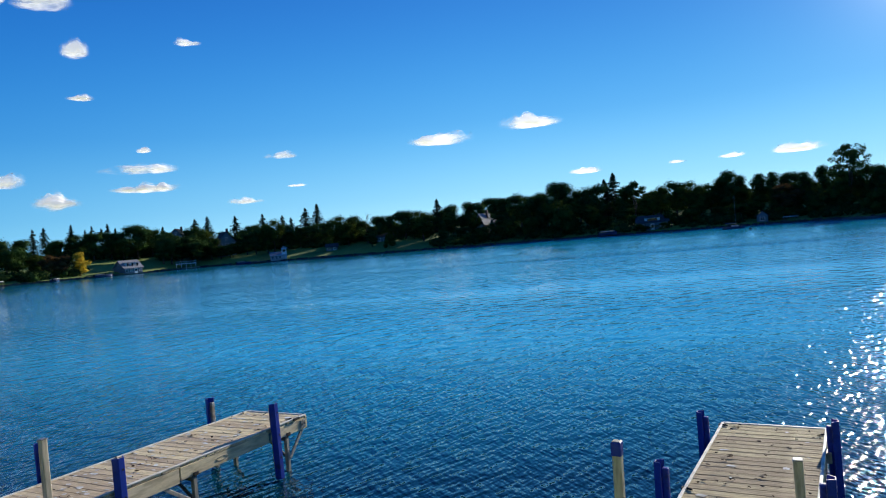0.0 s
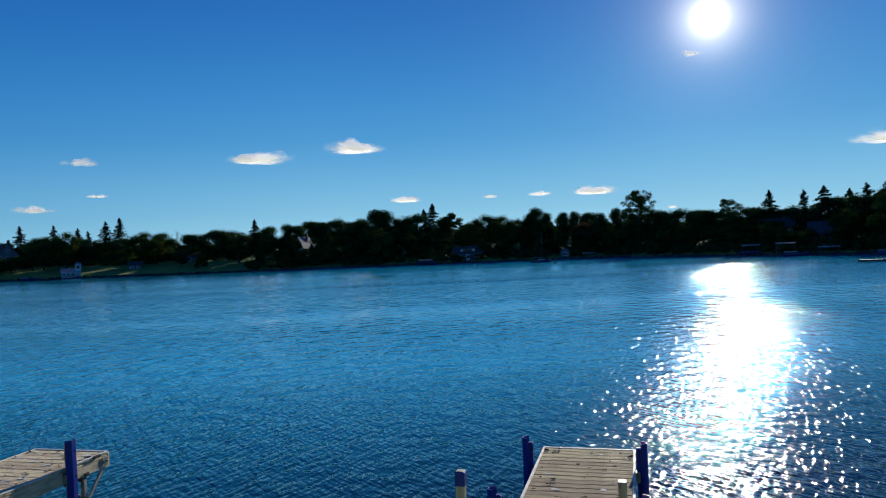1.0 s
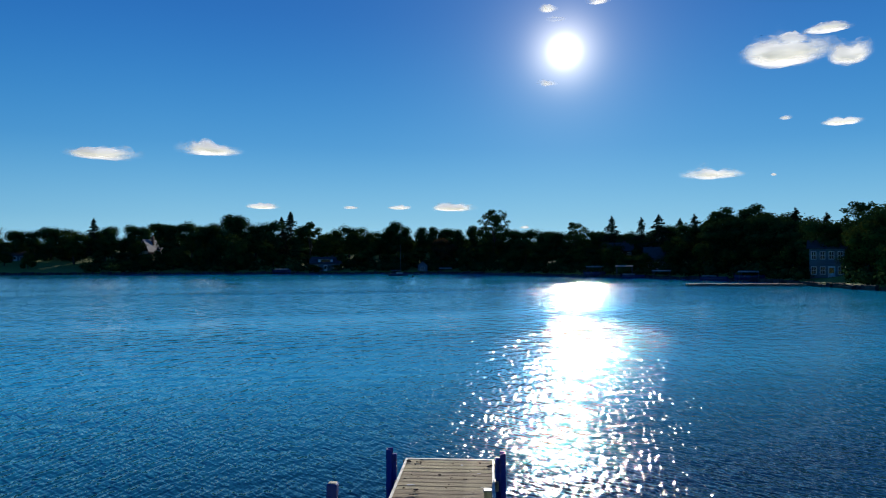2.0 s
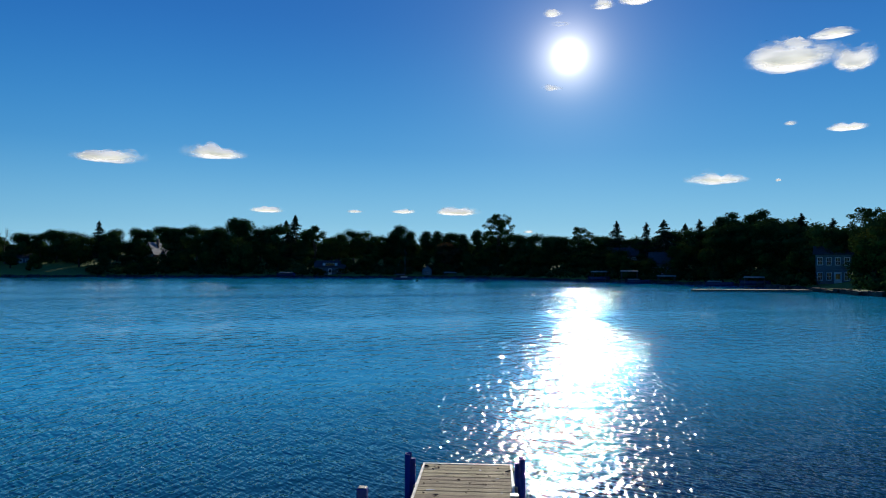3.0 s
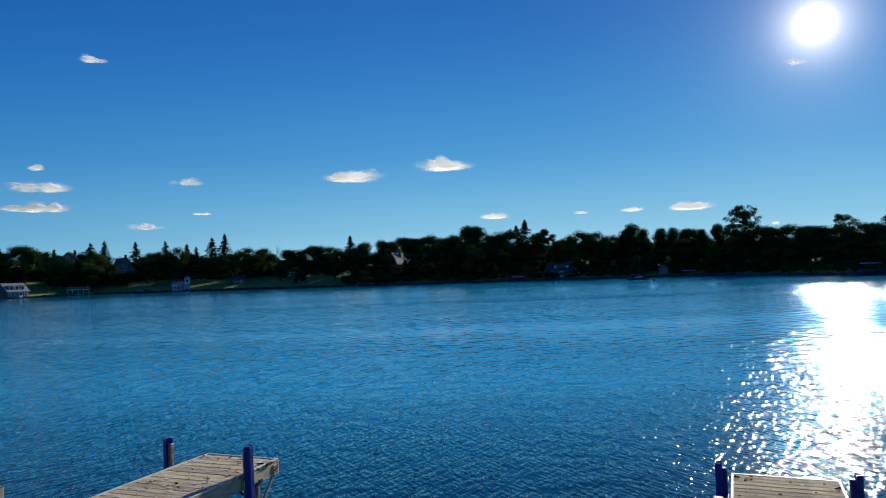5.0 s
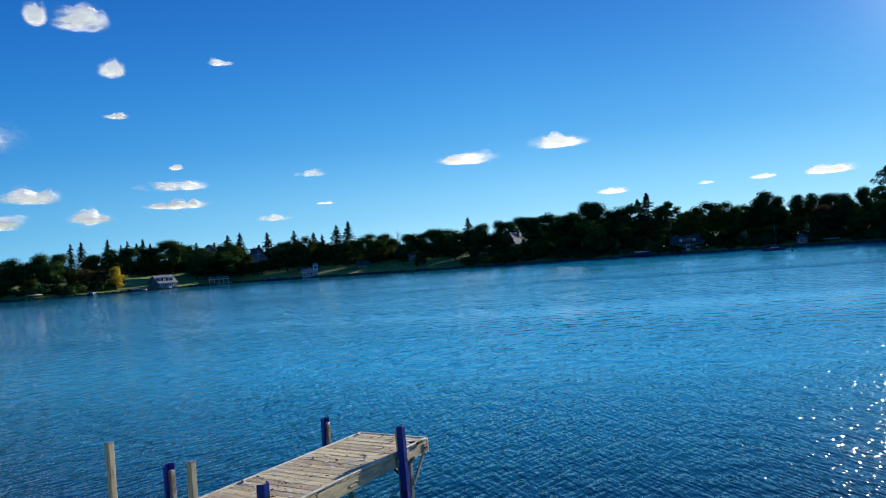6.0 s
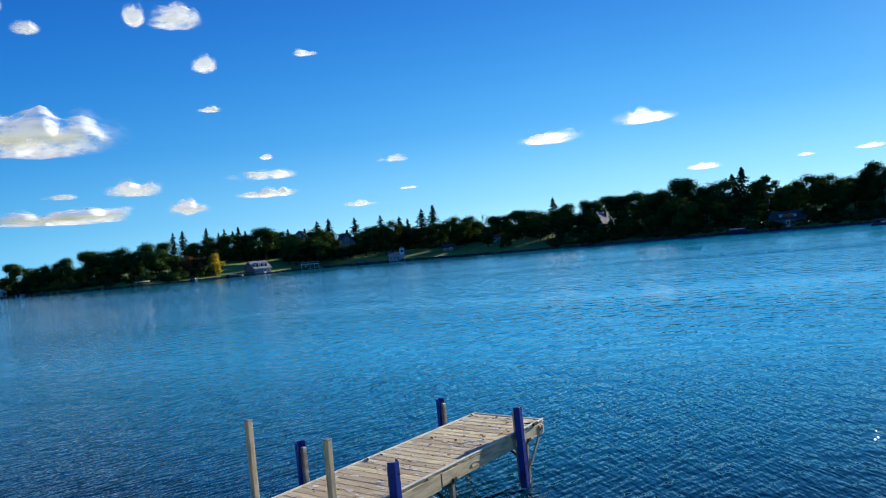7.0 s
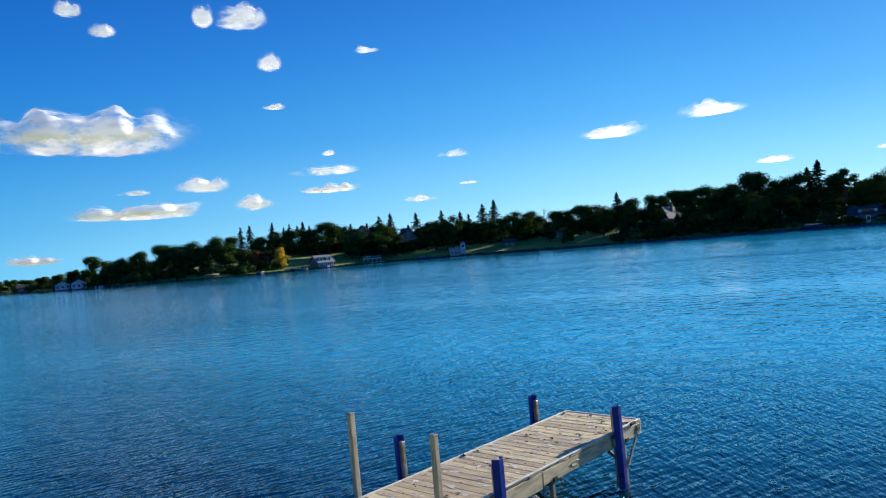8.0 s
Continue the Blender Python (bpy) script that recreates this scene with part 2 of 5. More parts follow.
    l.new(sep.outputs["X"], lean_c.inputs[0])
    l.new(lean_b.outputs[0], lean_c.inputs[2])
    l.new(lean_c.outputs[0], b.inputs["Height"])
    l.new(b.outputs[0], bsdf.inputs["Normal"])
    return m


WAVE, LEAN, WARP_SPAN, WARP_CAP = 0.068, (0.02, 0.0001), 12.0, 3.0
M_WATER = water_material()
M_GRASS = material("lawn_grass", (0.19, 0.25, 0.035), 0.95, spots=(0.11, 0.17, 0.022), scale=0.08, fine=1.5, bump=0.05)
M_PLANK = material("weathered_plank", (0.48, 0.385, 0.22), 0.85, spots=(0.23, 0.18, 0.105), scale=4, stretch=(1, 11, 11),
                   fine=22, bump=0.006, per_object=0.25, spot_range=(0.42, 0.7), shine=0.2)
M_PLANK_PALE = material("weathered_plank_grey", (0.74, 0.60, 0.37), 0.75, spots=(0.50, 0.39, 0.23), scale=4, stretch=(1, 11, 11),
                        fine=22, bump=0.006, per_object=0.25, spot_range=(0.42, 0.7), shine=0.2)
M_BEAM = material("weathered_beam", (0.70, 0.58, 0.37), 0.8, spots=(0.46, 0.37, 0.23), scale=3, stretch=(6, 1, 6), fine=20,
                  bump=0.004, per_object=0.1)
M_BLUE = material("navy_paint", (0.012, 0.042, 0.32), 0.4, spots=(0.01, 0.025, 0.13), scale=9, fine=40, bump=0.002,
                  spot_range=(0.55, 0.75), shine=0.25)
M_STEEL = material("galvanised_steel", (0.42, 0.42, 0.42), 0.45, metal=0.7, spots=(0.25, 0.22, 0.19), scale=8, fine=40, bump=0.001)
M_LEG = material("wet_leg", (0.11, 0.10, 0.085), 0.6, spots=(0.06, 0.06, 0.05), scale=4, stretch=(4, 4, 0.8), fine=24, bump=0.003)
M_EDGE = material("pale_edge_trim", (0.74, 0.70, 0.60), 0.6, spots=(0.5, 0.46, 0.38), scale=6, fine=30, bump=0.001)
M_LEG_PALE = material("weathered_leg", (0.30, 0.28, 0.24), 0.6, spots=(0.15, 0.14, 0.12), scale=4, stretch=(4, 4, 0.8), fine=24, bump=0.003)
M_POST = material("grey_post", (0.56, 0.48, 0.34), 0.6, spots=(0.36, 0.30, 0.21), scale=6, stretch=(4, 4, 0.6), fine=30, bump=0.002)
M_HOLE = material("dark_hole", (0.01, 0.01, 0.012), 0.9)
M_LITTER = material("dead_leaf", (0.07, 0.04, 0.02), 0.9, per_island=0.5)
M_DROPPING = material("dried_dropping", (0.72, 0.70, 0.65), 0.9, per_island=0.15)
M_BARK = material("tree_bark", (0.09, 0.07, 0.05), 0.9, scale=2, stretch=(3, 3, 0.5), fine=8, bump=0.03)
M_LEAF = material("green_leaves", (0.047, 0.085, 0.024), 0.9, spots=(0.028, 0.052, 0.014), scale=0.25, fine=2, per_island=0.3, translucent=0.12, shine=0.0)
M_LEAF_OLIVE = material("olive_leaves", (0.066, 0.09, 0.018), 0.9, spots=(0.042, 0.064, 0.014), scale=0.25, fine=2, per_island=0.35, translucent=0.13, shine=0.0)
M_LEAF_AUTUMN = material("rust_leaves", (0.13, 0.07, 0.03), 0.9, spots=(0.08, 0.06, 0.025), scale=0.3, fine=2, per_island=0.35, translucent=0.25, shine=0.0)
M_LEAF_YELLOW = material("yellow_leaves", (0.62, 0.45, 0.05), 0.9, spots=(0.42, 0.34, 0.05), scale=0.3, fine=2, per_island=0.3, translucent=0.5, shine=0.0)
M_NEEDLE = material("spruce_needles", (0.022, 0.042, 0.024), 0.7, spots=(0.015, 0.03, 0.016), scale=0.4, fine=3, per_island=0.3, translucent=0.1, shine=0.0)

# ---- small builders ----


def part(name, bm, mat, parent=None, label="", smooth=False):
    me = bpy.data.meshes.new(name)
    bm.normal_update()
    bm.to_mesh(me)
    bm.free()
    me.materials.append(mat)
    if smooth:
        me.polygons.foreach_set("use_smooth", [True] * len(me.polygons))
    ob = new(name, me)
    ob.parent = parent
    return tagged(ob, label) if label else ob


def again(ob, parent, m):
    """Another piece on the same mesh."""
    o = new(ob.name.split(".")[0], ob.data)
    o.parent = parent
    o.matrix_basis = m
    return o


def mesh_part(name, verts, faces, mat, parent=None, label="", smooth=False, normals=None):
    me = bpy.data.meshes.new(name)
    me.from_pydata(verts, [], faces)
    me.materials.append(mat)
    if smooth or normals:
        me.polygons.foreach_set("use_smooth", [True] * len(me.polygons))
    if normals:
        me.normals_split_custom_set_from_vertices(normals)
    ob = new(name, me)
    ob.parent = parent
    return tagged(ob, label) if label else ob


def empty(name, m, label, category, group="", kind=""):
    ob = new(name)
    ob.empty_display_size = 0.2
    ob.matrix_world = m
    return tagged(ob, label, category, group, kind)


def box(bm, centre, size, turn=None, chamfer=0.0):
    """A box, its edges taken off, into bm."""
    made = bmesh.ops.create_cube(bm, size=1.0, matrix=Matrix.Translation(centre) @ (turn or Matrix()) @ Matrix.Diagonal((*size, 1)))
    if chamfer:
        es = list({e for v in made["verts"] for e in v.link_edges})
        bmesh.ops.bevel(bm, geom=es, offset=chamfer, segments=1, affect="EDGES")
    return bm


def beam(bm, a, b, w, h, chamfer=0.0):
    """A squared timber from a to b."""
    a, b = Vector(a), Vector(b)
    turn = (b - a).to_track_quat("X", "Z").to_matrix().to_4x4()
    return box(bm, (a + b) / 2, ((b - a).length, w, h), turn, chamfer)


def rod(bm, a, b, r0, r1=None, sides=8):
    """A round, tapered rod from a to b."""
    a, b = Vector(a), Vector(b)
    turn = (b - a).to_track_quat("Z", "Y").to_matrix().to_4x4()
    bmesh.ops.create_cone(bm, cap_ends=True, segments=sides, radius1=r0, radius2=r0 if r1 is None else r1,
                          depth=(b - a).length, matrix=Matrix.Translation((a + b) / 2) @ turn)
    return bm


# ---- shore, land and water ----
CENTRE = (0.0, 60.0)
# corners of the lake's edge, round the lake
SHORE = [(-60, 3.0), (-30, 3.1), (-8, 3.0), (0, 3.1), (10, 3.0), (30, 4), (55, 14), (72, 38), (73, 60), (78, 72), (88, 98), (82, 124),
         (77, 143), (72, 163), (62, 182), (45, 184), (20, 190), (-12, 198), (-35, 198), (-70, 207), (-100, 206), (-115, 176),
         (-126, 154), (-150, 149), (-175, 150), (-230, 165), (-300, 160), (-320, 90), (-220, 20), (-120, 5)]
shore_polar = sorted((math.atan2(x - CENTRE[0], y - CENTRE[1]), math.hypot(x - CENTRE[0], y - CENTRE[1])) for x, y in SHORE)
shore_a = np.array([p[0] for p in shore_polar])
shore_r = np.array([p[1] for p in shore_polar])


def shore_radius(a):
    r = np.interp(a, shore_a, shore_r, period=2 * math.pi)
    return r + 0.6 * math.sin(a * 61) + 0.4 * math.sin(a * 143 + 1)


def land_height(x, y):
    a = math.atan2(x - CENTRE[0], y - CENTRE[1])
    d = math.hypot(x - CENTRE[0], y - CENTRE[1]) - shore_radius(a)
    far = np.interp(d, (-8, -0.3, 0.3, 3, 12, 45, 90, 200, 800, 5000), (-2, -0.3, 0.45, 0.8, 2.0, 6.0, 8.0, 9.0, 12, 12))
    # high ground behind the camera, unseen, added to block low sky light
    near = np.interp(d, (-8, -0.6, 0.3, 1.6, 8, 40, 120, 5000), (-2, -0.4, 1.2, 1.78, 2.2, 11, 24, 24))
    far = far * float(np.interp(x, (-190, -140), (0.3, 1.0)))
    k = float(np.clip((y - 15) / 25, 0, 1))
    bumps = 0.35 * noise.noise((x * 0.05, y * 0.05, 0)) * min(max(d / 10, 0), 1) * k
    return float(near * (1 - k) + far * k) + bumps


def build_land():
    steps = 420
    ring = (-8, -2, -0.6, -0.3, 0.3, 0.9, 1.6, 3, 6, 9, 12, 16, 20, 25, 30, 36, 45, 60, 90, 140, 250, 500, 1200, 2600, 4800)
    vs, fs = [], []
    for i in range(steps):
        a = -math.pi + 2 * math.pi * i / steps
        r = shore_radius(a)
        for d in ring:
            x, y = CENTRE[0] + (r + d) * math.sin(a), CENTRE[1] + (r + d) * math.cos(a)
            vs.append((x, y, land_height(x, y)))
    n = len(ring)
    for i in range(steps):
        j = (i + 1) % steps
        for k in range(n - 1):
            fs.append((i * n + k, i * n + k + 1, j * n + k + 1, j * n + k))
    ob = mesh_part("ground", vs, fs, M_GRASS, smooth=True)
    return tagged(ob, "mown green lawns sloping down to the lake, and an added unseen hill", "ground", kind="structure")


build_land()
bm = bmesh.new()
bmesh.ops.create_circle(bm, cap_ends=True, segments=96, radius=420, matrix=Matrix.Translation((-60, 100, 0)))
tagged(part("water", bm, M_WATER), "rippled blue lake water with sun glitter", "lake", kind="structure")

# ---- trees ----
EYE_L, EYE_R = (-2.59, 0.35), (-0.81, 0.30)


def place(az, dist, eye=EYE_R):
    return eye[0] + dist * math.sin(radians(az)), eye[1] + dist * math.cos(radians(az))


def shore_distance(az, eye=EYE_R):
    """How far the lake's far edge is along a heading."""
    for d in range(60, 400):
        x, y = place(az, d, eye)
        if math.hypot(x - CENTRE[0], y - CENTRE[1]) > shore_radius(math.atan2(x - CENTRE[0], y - CENTRE[1])):
            return d
    return 400


def limb_mesh(rng, height, radius, tips):
    bm = bmesh.new()
    bend = [Vector((rng.uniform(-0.02, 0.02) * height * k, rng.uniform(-0.02, 0.02) * height * k, height * f))
            for k, f in ((0, 0), (1, 0.2), (2, 0.42), (3, 0.66), (4, 0.86))]
    for k in range(4):
        rod(bm, bend[k], bend[k + 1], radius * (1 - 0.22 * k), radius * (1 - 0.22 * (k + 1)), 7)
    for tip in tips:
        root = bend[1].lerp(bend[3], rng.uniform(0.1, 0.9))
        mid = root.lerp(Vector(tip), 0.55) + Vector((0, 0, -0.03 * height))
        rod(bm, root, mid, radius * 0.35, radius * 0.2, 5)
        rod(bm, mid, tip, radius * 0.2, radius * 0.06, 5)
    return bm


heart_bm = bmesh.new()
bmesh.ops.create_icosphere(heart_bm, subdivisions=2, radius=1.0)
HEART_V = [tuple(v.co) for v in heart_bm.verts]
HEART_F = [tuple(v.index for v in f.verts) for f in heart_bm.faces]
heart_bm.free()


def leaf_cloud(rng, lobes, count, size, heart=0.7):
    """Many small tufts, thick near the skin of each lobe, round a dense heart. lobes: centre, radii."""
    total = sum(r[0] * r[1] + r[0] * r[2] + r[1] * r[2] for _, r in lobes)
    vs, fs, ns = [], [], []
    for c, r in lobes:
        k = int(count * (r[0] * r[1] + r[0] * r[2] + r[1] * r[2]) / total)
        d = rng.normal(size=(k, 3))
        d /= np.linalg.norm(d, axis=1)[:, None]
        rad = np.where(rng.random(k) < 0.16, 1.22, 1.0) * rng.uniform(0.55, 1.0, k) ** 0.6 * (1 + 0.16 * np.sin(d[:, 0] * 7 + c[0]) * np.sin(d[:, 2] * 6 + d[:, 1] * 5))
        p = np.array(c) + d * np.array(r) * rad[:, None]
        face = d + 0.45 * rng.normal(size=(k, 3))
        u = np.cross(face, rng.normal(size=(k, 3)))
        u /= np.linalg.norm(u, axis=1)[:, None]
        w = np.cross(u, face)
        w /= np.linalg.norm(w, axis=1)[:, None]
        s = rng.uniform(0.5, 1.0, k)[:, None] * size
        base = len(vs)
        quad = np.stack([p - u * s, p + w * s * 0.7, p + u * s, p - w * s * 0.7], axis=1).reshape(-1, 3)
        vs.extend(map(tuple, quad))
        fs.extend((base + 4 * i, base + 4 * i + 1, base + 4 * i + 2, base + 4 * i + 3) for i in range(k))
        soft = d / np.array(r) * min(r) + 0.35 * face
        soft /= np.linalg.norm(soft, axis=1)[:, None]
        ns.extend(map(tuple, np.repeat(soft, 4, axis=0)))
        if heart:
            base = len(vs)
            for hv in HEART_V:
                k2 = heart * (1 + 0.12 * math.sin(hv[0] * 5 + c[0]) * math.sin(hv[2] * 4 + c[1]))
                vs.append(tuple(c[q] + hv[q] * r[q] * k2 for q in range(3)))
                ns.append(tuple(hv))
            fs.extend(tuple(base + q for q in f) for f in HEART_F)
    return vs, fs, ns


def broadleaf(seed, mat, shape="round", label="", leaves=5200, leaf=0.25):
    """A 14 m tree with its foot at the origin."""
    rng = np.random.default_rng(seed)
    py = random.Random(seed)
    lobes = []
    if shape == "round":
        for _ in range(15):
            a, z = py.uniform(0, 6.28), py.uniform(0.32, 0.9)
            out = 3.6 * math.sin(math.pi * min((z - 0.12) / 0.95, 1)) * py.uniform(0.45, 0.95)
            q = py.uniform(1.4, 2.4)
            lobes.append(((out * math.cos(a), out * math.sin(a), 14 * z - 0.8), (q, q, q * py.uniform(0.7, 0.95))))
        lobes.append(((0, 0, 7.5), (2.8, 2.8, 4.6)))
    elif shape == "tall":
        for i in range(14):
            a, z = py.uniform(0, 6.28), 0.25 + 0.68 * i / 13
            out = 1.9 * math.sin(math.pi * min(z, 0.97)) * py.uniform(0.4, 1)
            q = py.uniform(1.1, 1.8)
            lobes.append(((out * math.cos(a), out * math.sin(a), 14 * z - 0.6), (q, q, q * 1.1)))
        lobes.append(((0, 0, 7), (1.7, 1.7, 5)))
    elif shape == "sparse":
        for _ in range(120):
            a, z = py.uniform(0, 6.28), py.uniform(0.36, 0.96)
            out = 4.3 * math.sqrt(max(0.05, 1 - ((z - 0.66) / 0.34) ** 2)) * py.uniform(0.25, 1.0)
            q = py.uniform(0.45, 0.8)
            lobes.append(((out * math.cos(a), out * math.sin(a), 14 * z), (q * 1.2, q * 1.2, q * 0.8)))
    elif shape == "umbrella":
        for _ in range(24):
            a, out = py.uniform(0, 6.28), py.uniform(0.3, 4.3)
            q = py.uniform(1.0, 1.7)
            lobes.append(((out * math.cos(a), out * math.sin(a), 12.8 - 0.17 * out * out + py.uniform(-2.2, 0.4)), (q, q, q * 0.65)))
    elif shape == "low":
        for _ in range(14):
            a, z = py.uniform(0, 6.28), py.uniform(0.1, 0.85)
            out = 5.2 * math.sqrt(max(0, 1 - (z - 0.2) ** 2 * 1.5)) * py.uniform(0.4, 0.95)
            q = py.uniform(2.0, 3.0)
            lobes.append(((out * math.cos(a), out * math.sin(a), 12 * z), (q, q, q * 0.85)))
    tips = [tuple(c) for c, _ in lobes[:9]]
    top = empty("tree", Matrix(), label, "tree")
    part("trunk", limb_mesh(py, 13, 0.32, tips), M_BARK, top, smooth=True)
    vs, fs, ns = leaf_cloud(rng, lobes, leaves, leaf, 0.0 if shape == "sparse" else 0.5)
    mesh_part("crown", vs, fs, mat, top, normals=ns)
    return top


def spruce(seed, label="", lean=0.0, ragged=0.3, width=0.54, mat=None):
    """A 14 m spruce, whorl over whorl."""
    rng = np.random.default_rng(seed)
    py = random.Random(seed)
    top = empty("tree", Matrix(), label, "tree")
    bm = bmesh.new()
    rod(bm, (0, 0, 0), (lean, 0, 14), 0.24, 0.02, 7)
    vs, fs = [], []
    z = 1.6
    while z < 13.8:
        reach = width * (14.0 - z) + 0.03
        for _ in range(10):
            a = py.uniform(0, 6.28)
            r = reach * py.uniform(1 - ragged * 1.6, 1 + ragged * 0.5)
            root = Vector((lean * z / 14, 0, z + py.uniform(-0.2, 0.2) * min(1, reach)))
            tip = root + Vector((r * math.cos(a), r * math.sin(a), -0.25 * r + py.uniform(-0.05, 0.15)))
            rod(bm, root, tip, 0.045, 0.012, 3)
            for _ in range(13):
                f = py.uniform(0.1, 1.0)
                p = np.array(root.lerp(tip, f)) + rng.normal(size=3) * 0.07 * min(1, 0.3 + r)
                u = rng.normal(size=3)
                u[2] *= 0.35
                u /= np.linalg.norm(u)
                w = np.cross(u, rng.normal(size=3))
                w /= np.linalg.norm(w)
                s = py.uniform(0.16, 0.36) * min(1, 0.3 + 0.6 * reach)
                b = len(vs)
                vs.extend([tuple(p - u * s), tuple(p - w * s * 0.5 - (0, 0, 0.1)), tuple(p + u * s), tuple(p + w * s * 0.5)])
                fs.append((b, b + 1, b + 2, b + 3))
        z += py.uniform(0.42, 0.66) if z < 12.0 else 0.3
    part("trunk", bm, M_BARK, top)
    mesh_part("crown", vs, fs, mat or M_NEEDLE, top)
    return top


def bare_tree(seed, label):
    py = random.Random(seed)
    top = empty("tree", Matrix(), label, "tree")
    bm = bmesh.new()
    rod(bm, (0, 0, 0), (0.1, 0, 9), 0.2, 0.1, 7)

    def grow(p, d, length, r, depth):
        q = p + d * length
        rod(bm, p, q, r, r * 0.6, 4)
        if depth:
            for _ in range(3):
                nd = (d + Vector((py.uniform(-0.6, 0.6), py.uniform(-0.6, 0.6), py.uniform(-0.1, 0.5)))).normalized()
                grow(q, nd, length * py.uniform(0.55, 0.8), r * 0.6, depth - 1)
    for k in range(7):
        a = py.uniform(0, 6.28)
        grow(Vector((0.05, 0, 4 + 0.75 * k)), Vector((0.5 * math.cos(a), 0.5 * math.sin(a), 0.8)).normalized(), 2.3, 0.07, 3)
    part("trunk", bm, M_BARK, top)
    return top


KINDS = {
    "r": [broadleaf(s, M_LEAF, "round", "round dark green broadleaf tree in full leaf on the far shore") for s in (1, 2, 3)],
    "t": [broadleaf(s, M_LEAF, "tall", "tall narrow dark green tree on the far shore") for s in (4, 5)],
    "o": [broadleaf(s, M_LEAF_OLIVE, "round", "olive green broadleaf tree turning with autumn") for s in (6, 7)],
    "a": [broadleaf(s, M_LEAF_AUTUMN, "round", "rust brown autumn tree beside the lake lawn") for s in (8,)],
    "y": [broadleaf(s, M_LEAF_YELLOW, "tall", "bright golden yellow autumn tree beside the lake lawn", 4200) for s in (9,)],
    "p": [broadleaf(s, M_LEAF, "sparse", "open airy tree with sky between its limbs", 5200) for s in (10, 11)],
    "u": [broadleaf(s, M_LEAF, "umbrella", "spreading dark tree with a flat umbrella crown", 4000) for s in (12,)],
    "l": [broadleaf(s, M_LEAF_OLIVE, "low", "low wide olive green willow by the water", 4600, 0.42) for s in (13, 14)],
    "f": [broadleaf(s, M_LEAF, "round", "dark green tree in the woods behind the shore", 1500, 0.6) for s in (22, 23)],
    "s": [spruce(s, "tall dark spruce standing above the other trees") for s in (15, 16)],
    "n": [spruce(s, "thin ragged dark spruce standing above the other trees", 0.3, 0.45, 0.44) for s in (17, 18, 21)],
    "w": [spruce(19, "windswept ragged pine with bare gaps between branches", 0.6, 0.8, 0.5)],
    "b": [bare_tree(20, "leafless pale grey tree between green trees")],
}
for protos in KINDS.values():
    for ob in protos:
        ob.matrix_world = Matrix.Translation((0, -900, 14))
TREE_RNG = random.Random(5)
used = set()


def plant(kind, az, el, inland, eye, spread=1.0):
    """A tree of that kind whose top stands el degrees above eye level at that heading, inland metres behind the shore."""
    proto = TREE_RNG.choice(KINDS[kind])
    d = shore_distance(az, eye) + inland
    x, y = place(az, d, eye)
    foot = land_height(x, y) - 0.1
    tall = max(3.42 + d * math.tan(radians(el + 0.06)) - foot, 2.0) / 13.9
    wide = spread * TREE_RNG.uniform(0.9, 1.1) * max(tall, 0.55)
    m = Matrix.Translation((x, y, foot)) @ Matrix.Rotation(TREE_RNG.uniform(0, 6.28), 4, "Z") @ Matrix.Diagonal((wide, wide, tall, 1))
    if proto not in used:
        used.add(proto)
        proto.matrix_world = m
        return proto
    held = proto.matrix_basis.copy()
    proto.matrix_basis = Matrix()
    ob = copy_thing(proto, m)
    proto.matrix_basis = held
    return ob


def row(kind, text, inland, eye, spread=1.0):
    for pair in text.split():
        az, el = map(float, pair.split(":"))
        plant(kind, az, el, inland + TREE_RNG.uniform(-3, 3), eye, spread)


# far shore, seen to the left: lawns with trees behind
row("l", "-53.2:0.45 -52.2:0.35 -51.2:0.5 -50.2:0.6 -49.3:0.9 -48.6:0.8 -47.0:0.9 -45.6:0.9 -43.8:0.8 -41.9:0.9 -39.9:0.8", 9, EYE_L, 0.75)
row("r", "-46.2:1.29 -44.6:1.7 -43.2:2.12 -42.1:2.0 -41.3:2.19 -40.1:1.88 -39:2.46 -45.4:1.4", 12, EYE_L, 1.25)
row("r", "-48:1.57 -38:2.3 -35.9:2.1 -30.5:2.94 -29.5:2.5 -33.5:2.5 -32.3:2.5 -31.5:2.45 -34.6:2.45", 36, EYE_L, 1.25)
row("r", "-24.2:1.9 -21.9:2.3 -13.8:2.45 -11.8:2.25 -9.7:2.55 -8.9:2.45 -10.7:2.3 -18.3:1.9 -17.2:2.0 -19.3:2.1 -16.2:2.0", 26, EYE_L, 1.25)
row("l", "-47.4:0.55", 3, EYE_L, 0.8)
row("o", "-46.9:1.3 -15.1:2.7 -20.4:2.6 -8.2:2.55 -14.4:2.2", 18, EYE_L, 1.2)
row("n", "-37.3:2.86 -36.6:2.95 -34.9:3.04 -34.0:2.6 -33.5:2.85 -32.9:2.65 -32.5:2.95 -31.9:2.6", 50, EYE_L)
row("n", "-28.6:2.47 -25.4:3.05 -23.2:2.95 -21.1:2.96 -19.6:2.74 -17.8:3.2 -16.9:3.47 -18.9:2.5 -26.3:2.9", 36, EYE_L, 1.3)
row("a", "-36.3:1.0 -35.5:0.9", 6, EYE_L, 1.2)
row("s", "-35.3:1.0", 5, EYE_L, 0.8)
row("y", "-34.4:1.0", 4, EYE_L, 1.6)
row("o", "-25.2:1.7 -37.1:1.3 -26.1:2.5 -20.9:1.4", 12, EYE_L, 1.1)
row("r", "-28.6:2.0 -26.6:2.4 -22.5:1.7 -21.8:1.9 -27.8:1.2 -38.3:1.2 -40.6:1.0 -43.6:0.9 -25.7:1.2", 19, EYE_L, 1.2)
row("l", "-11.1:0.9", 10, EYE_L, 0.6)
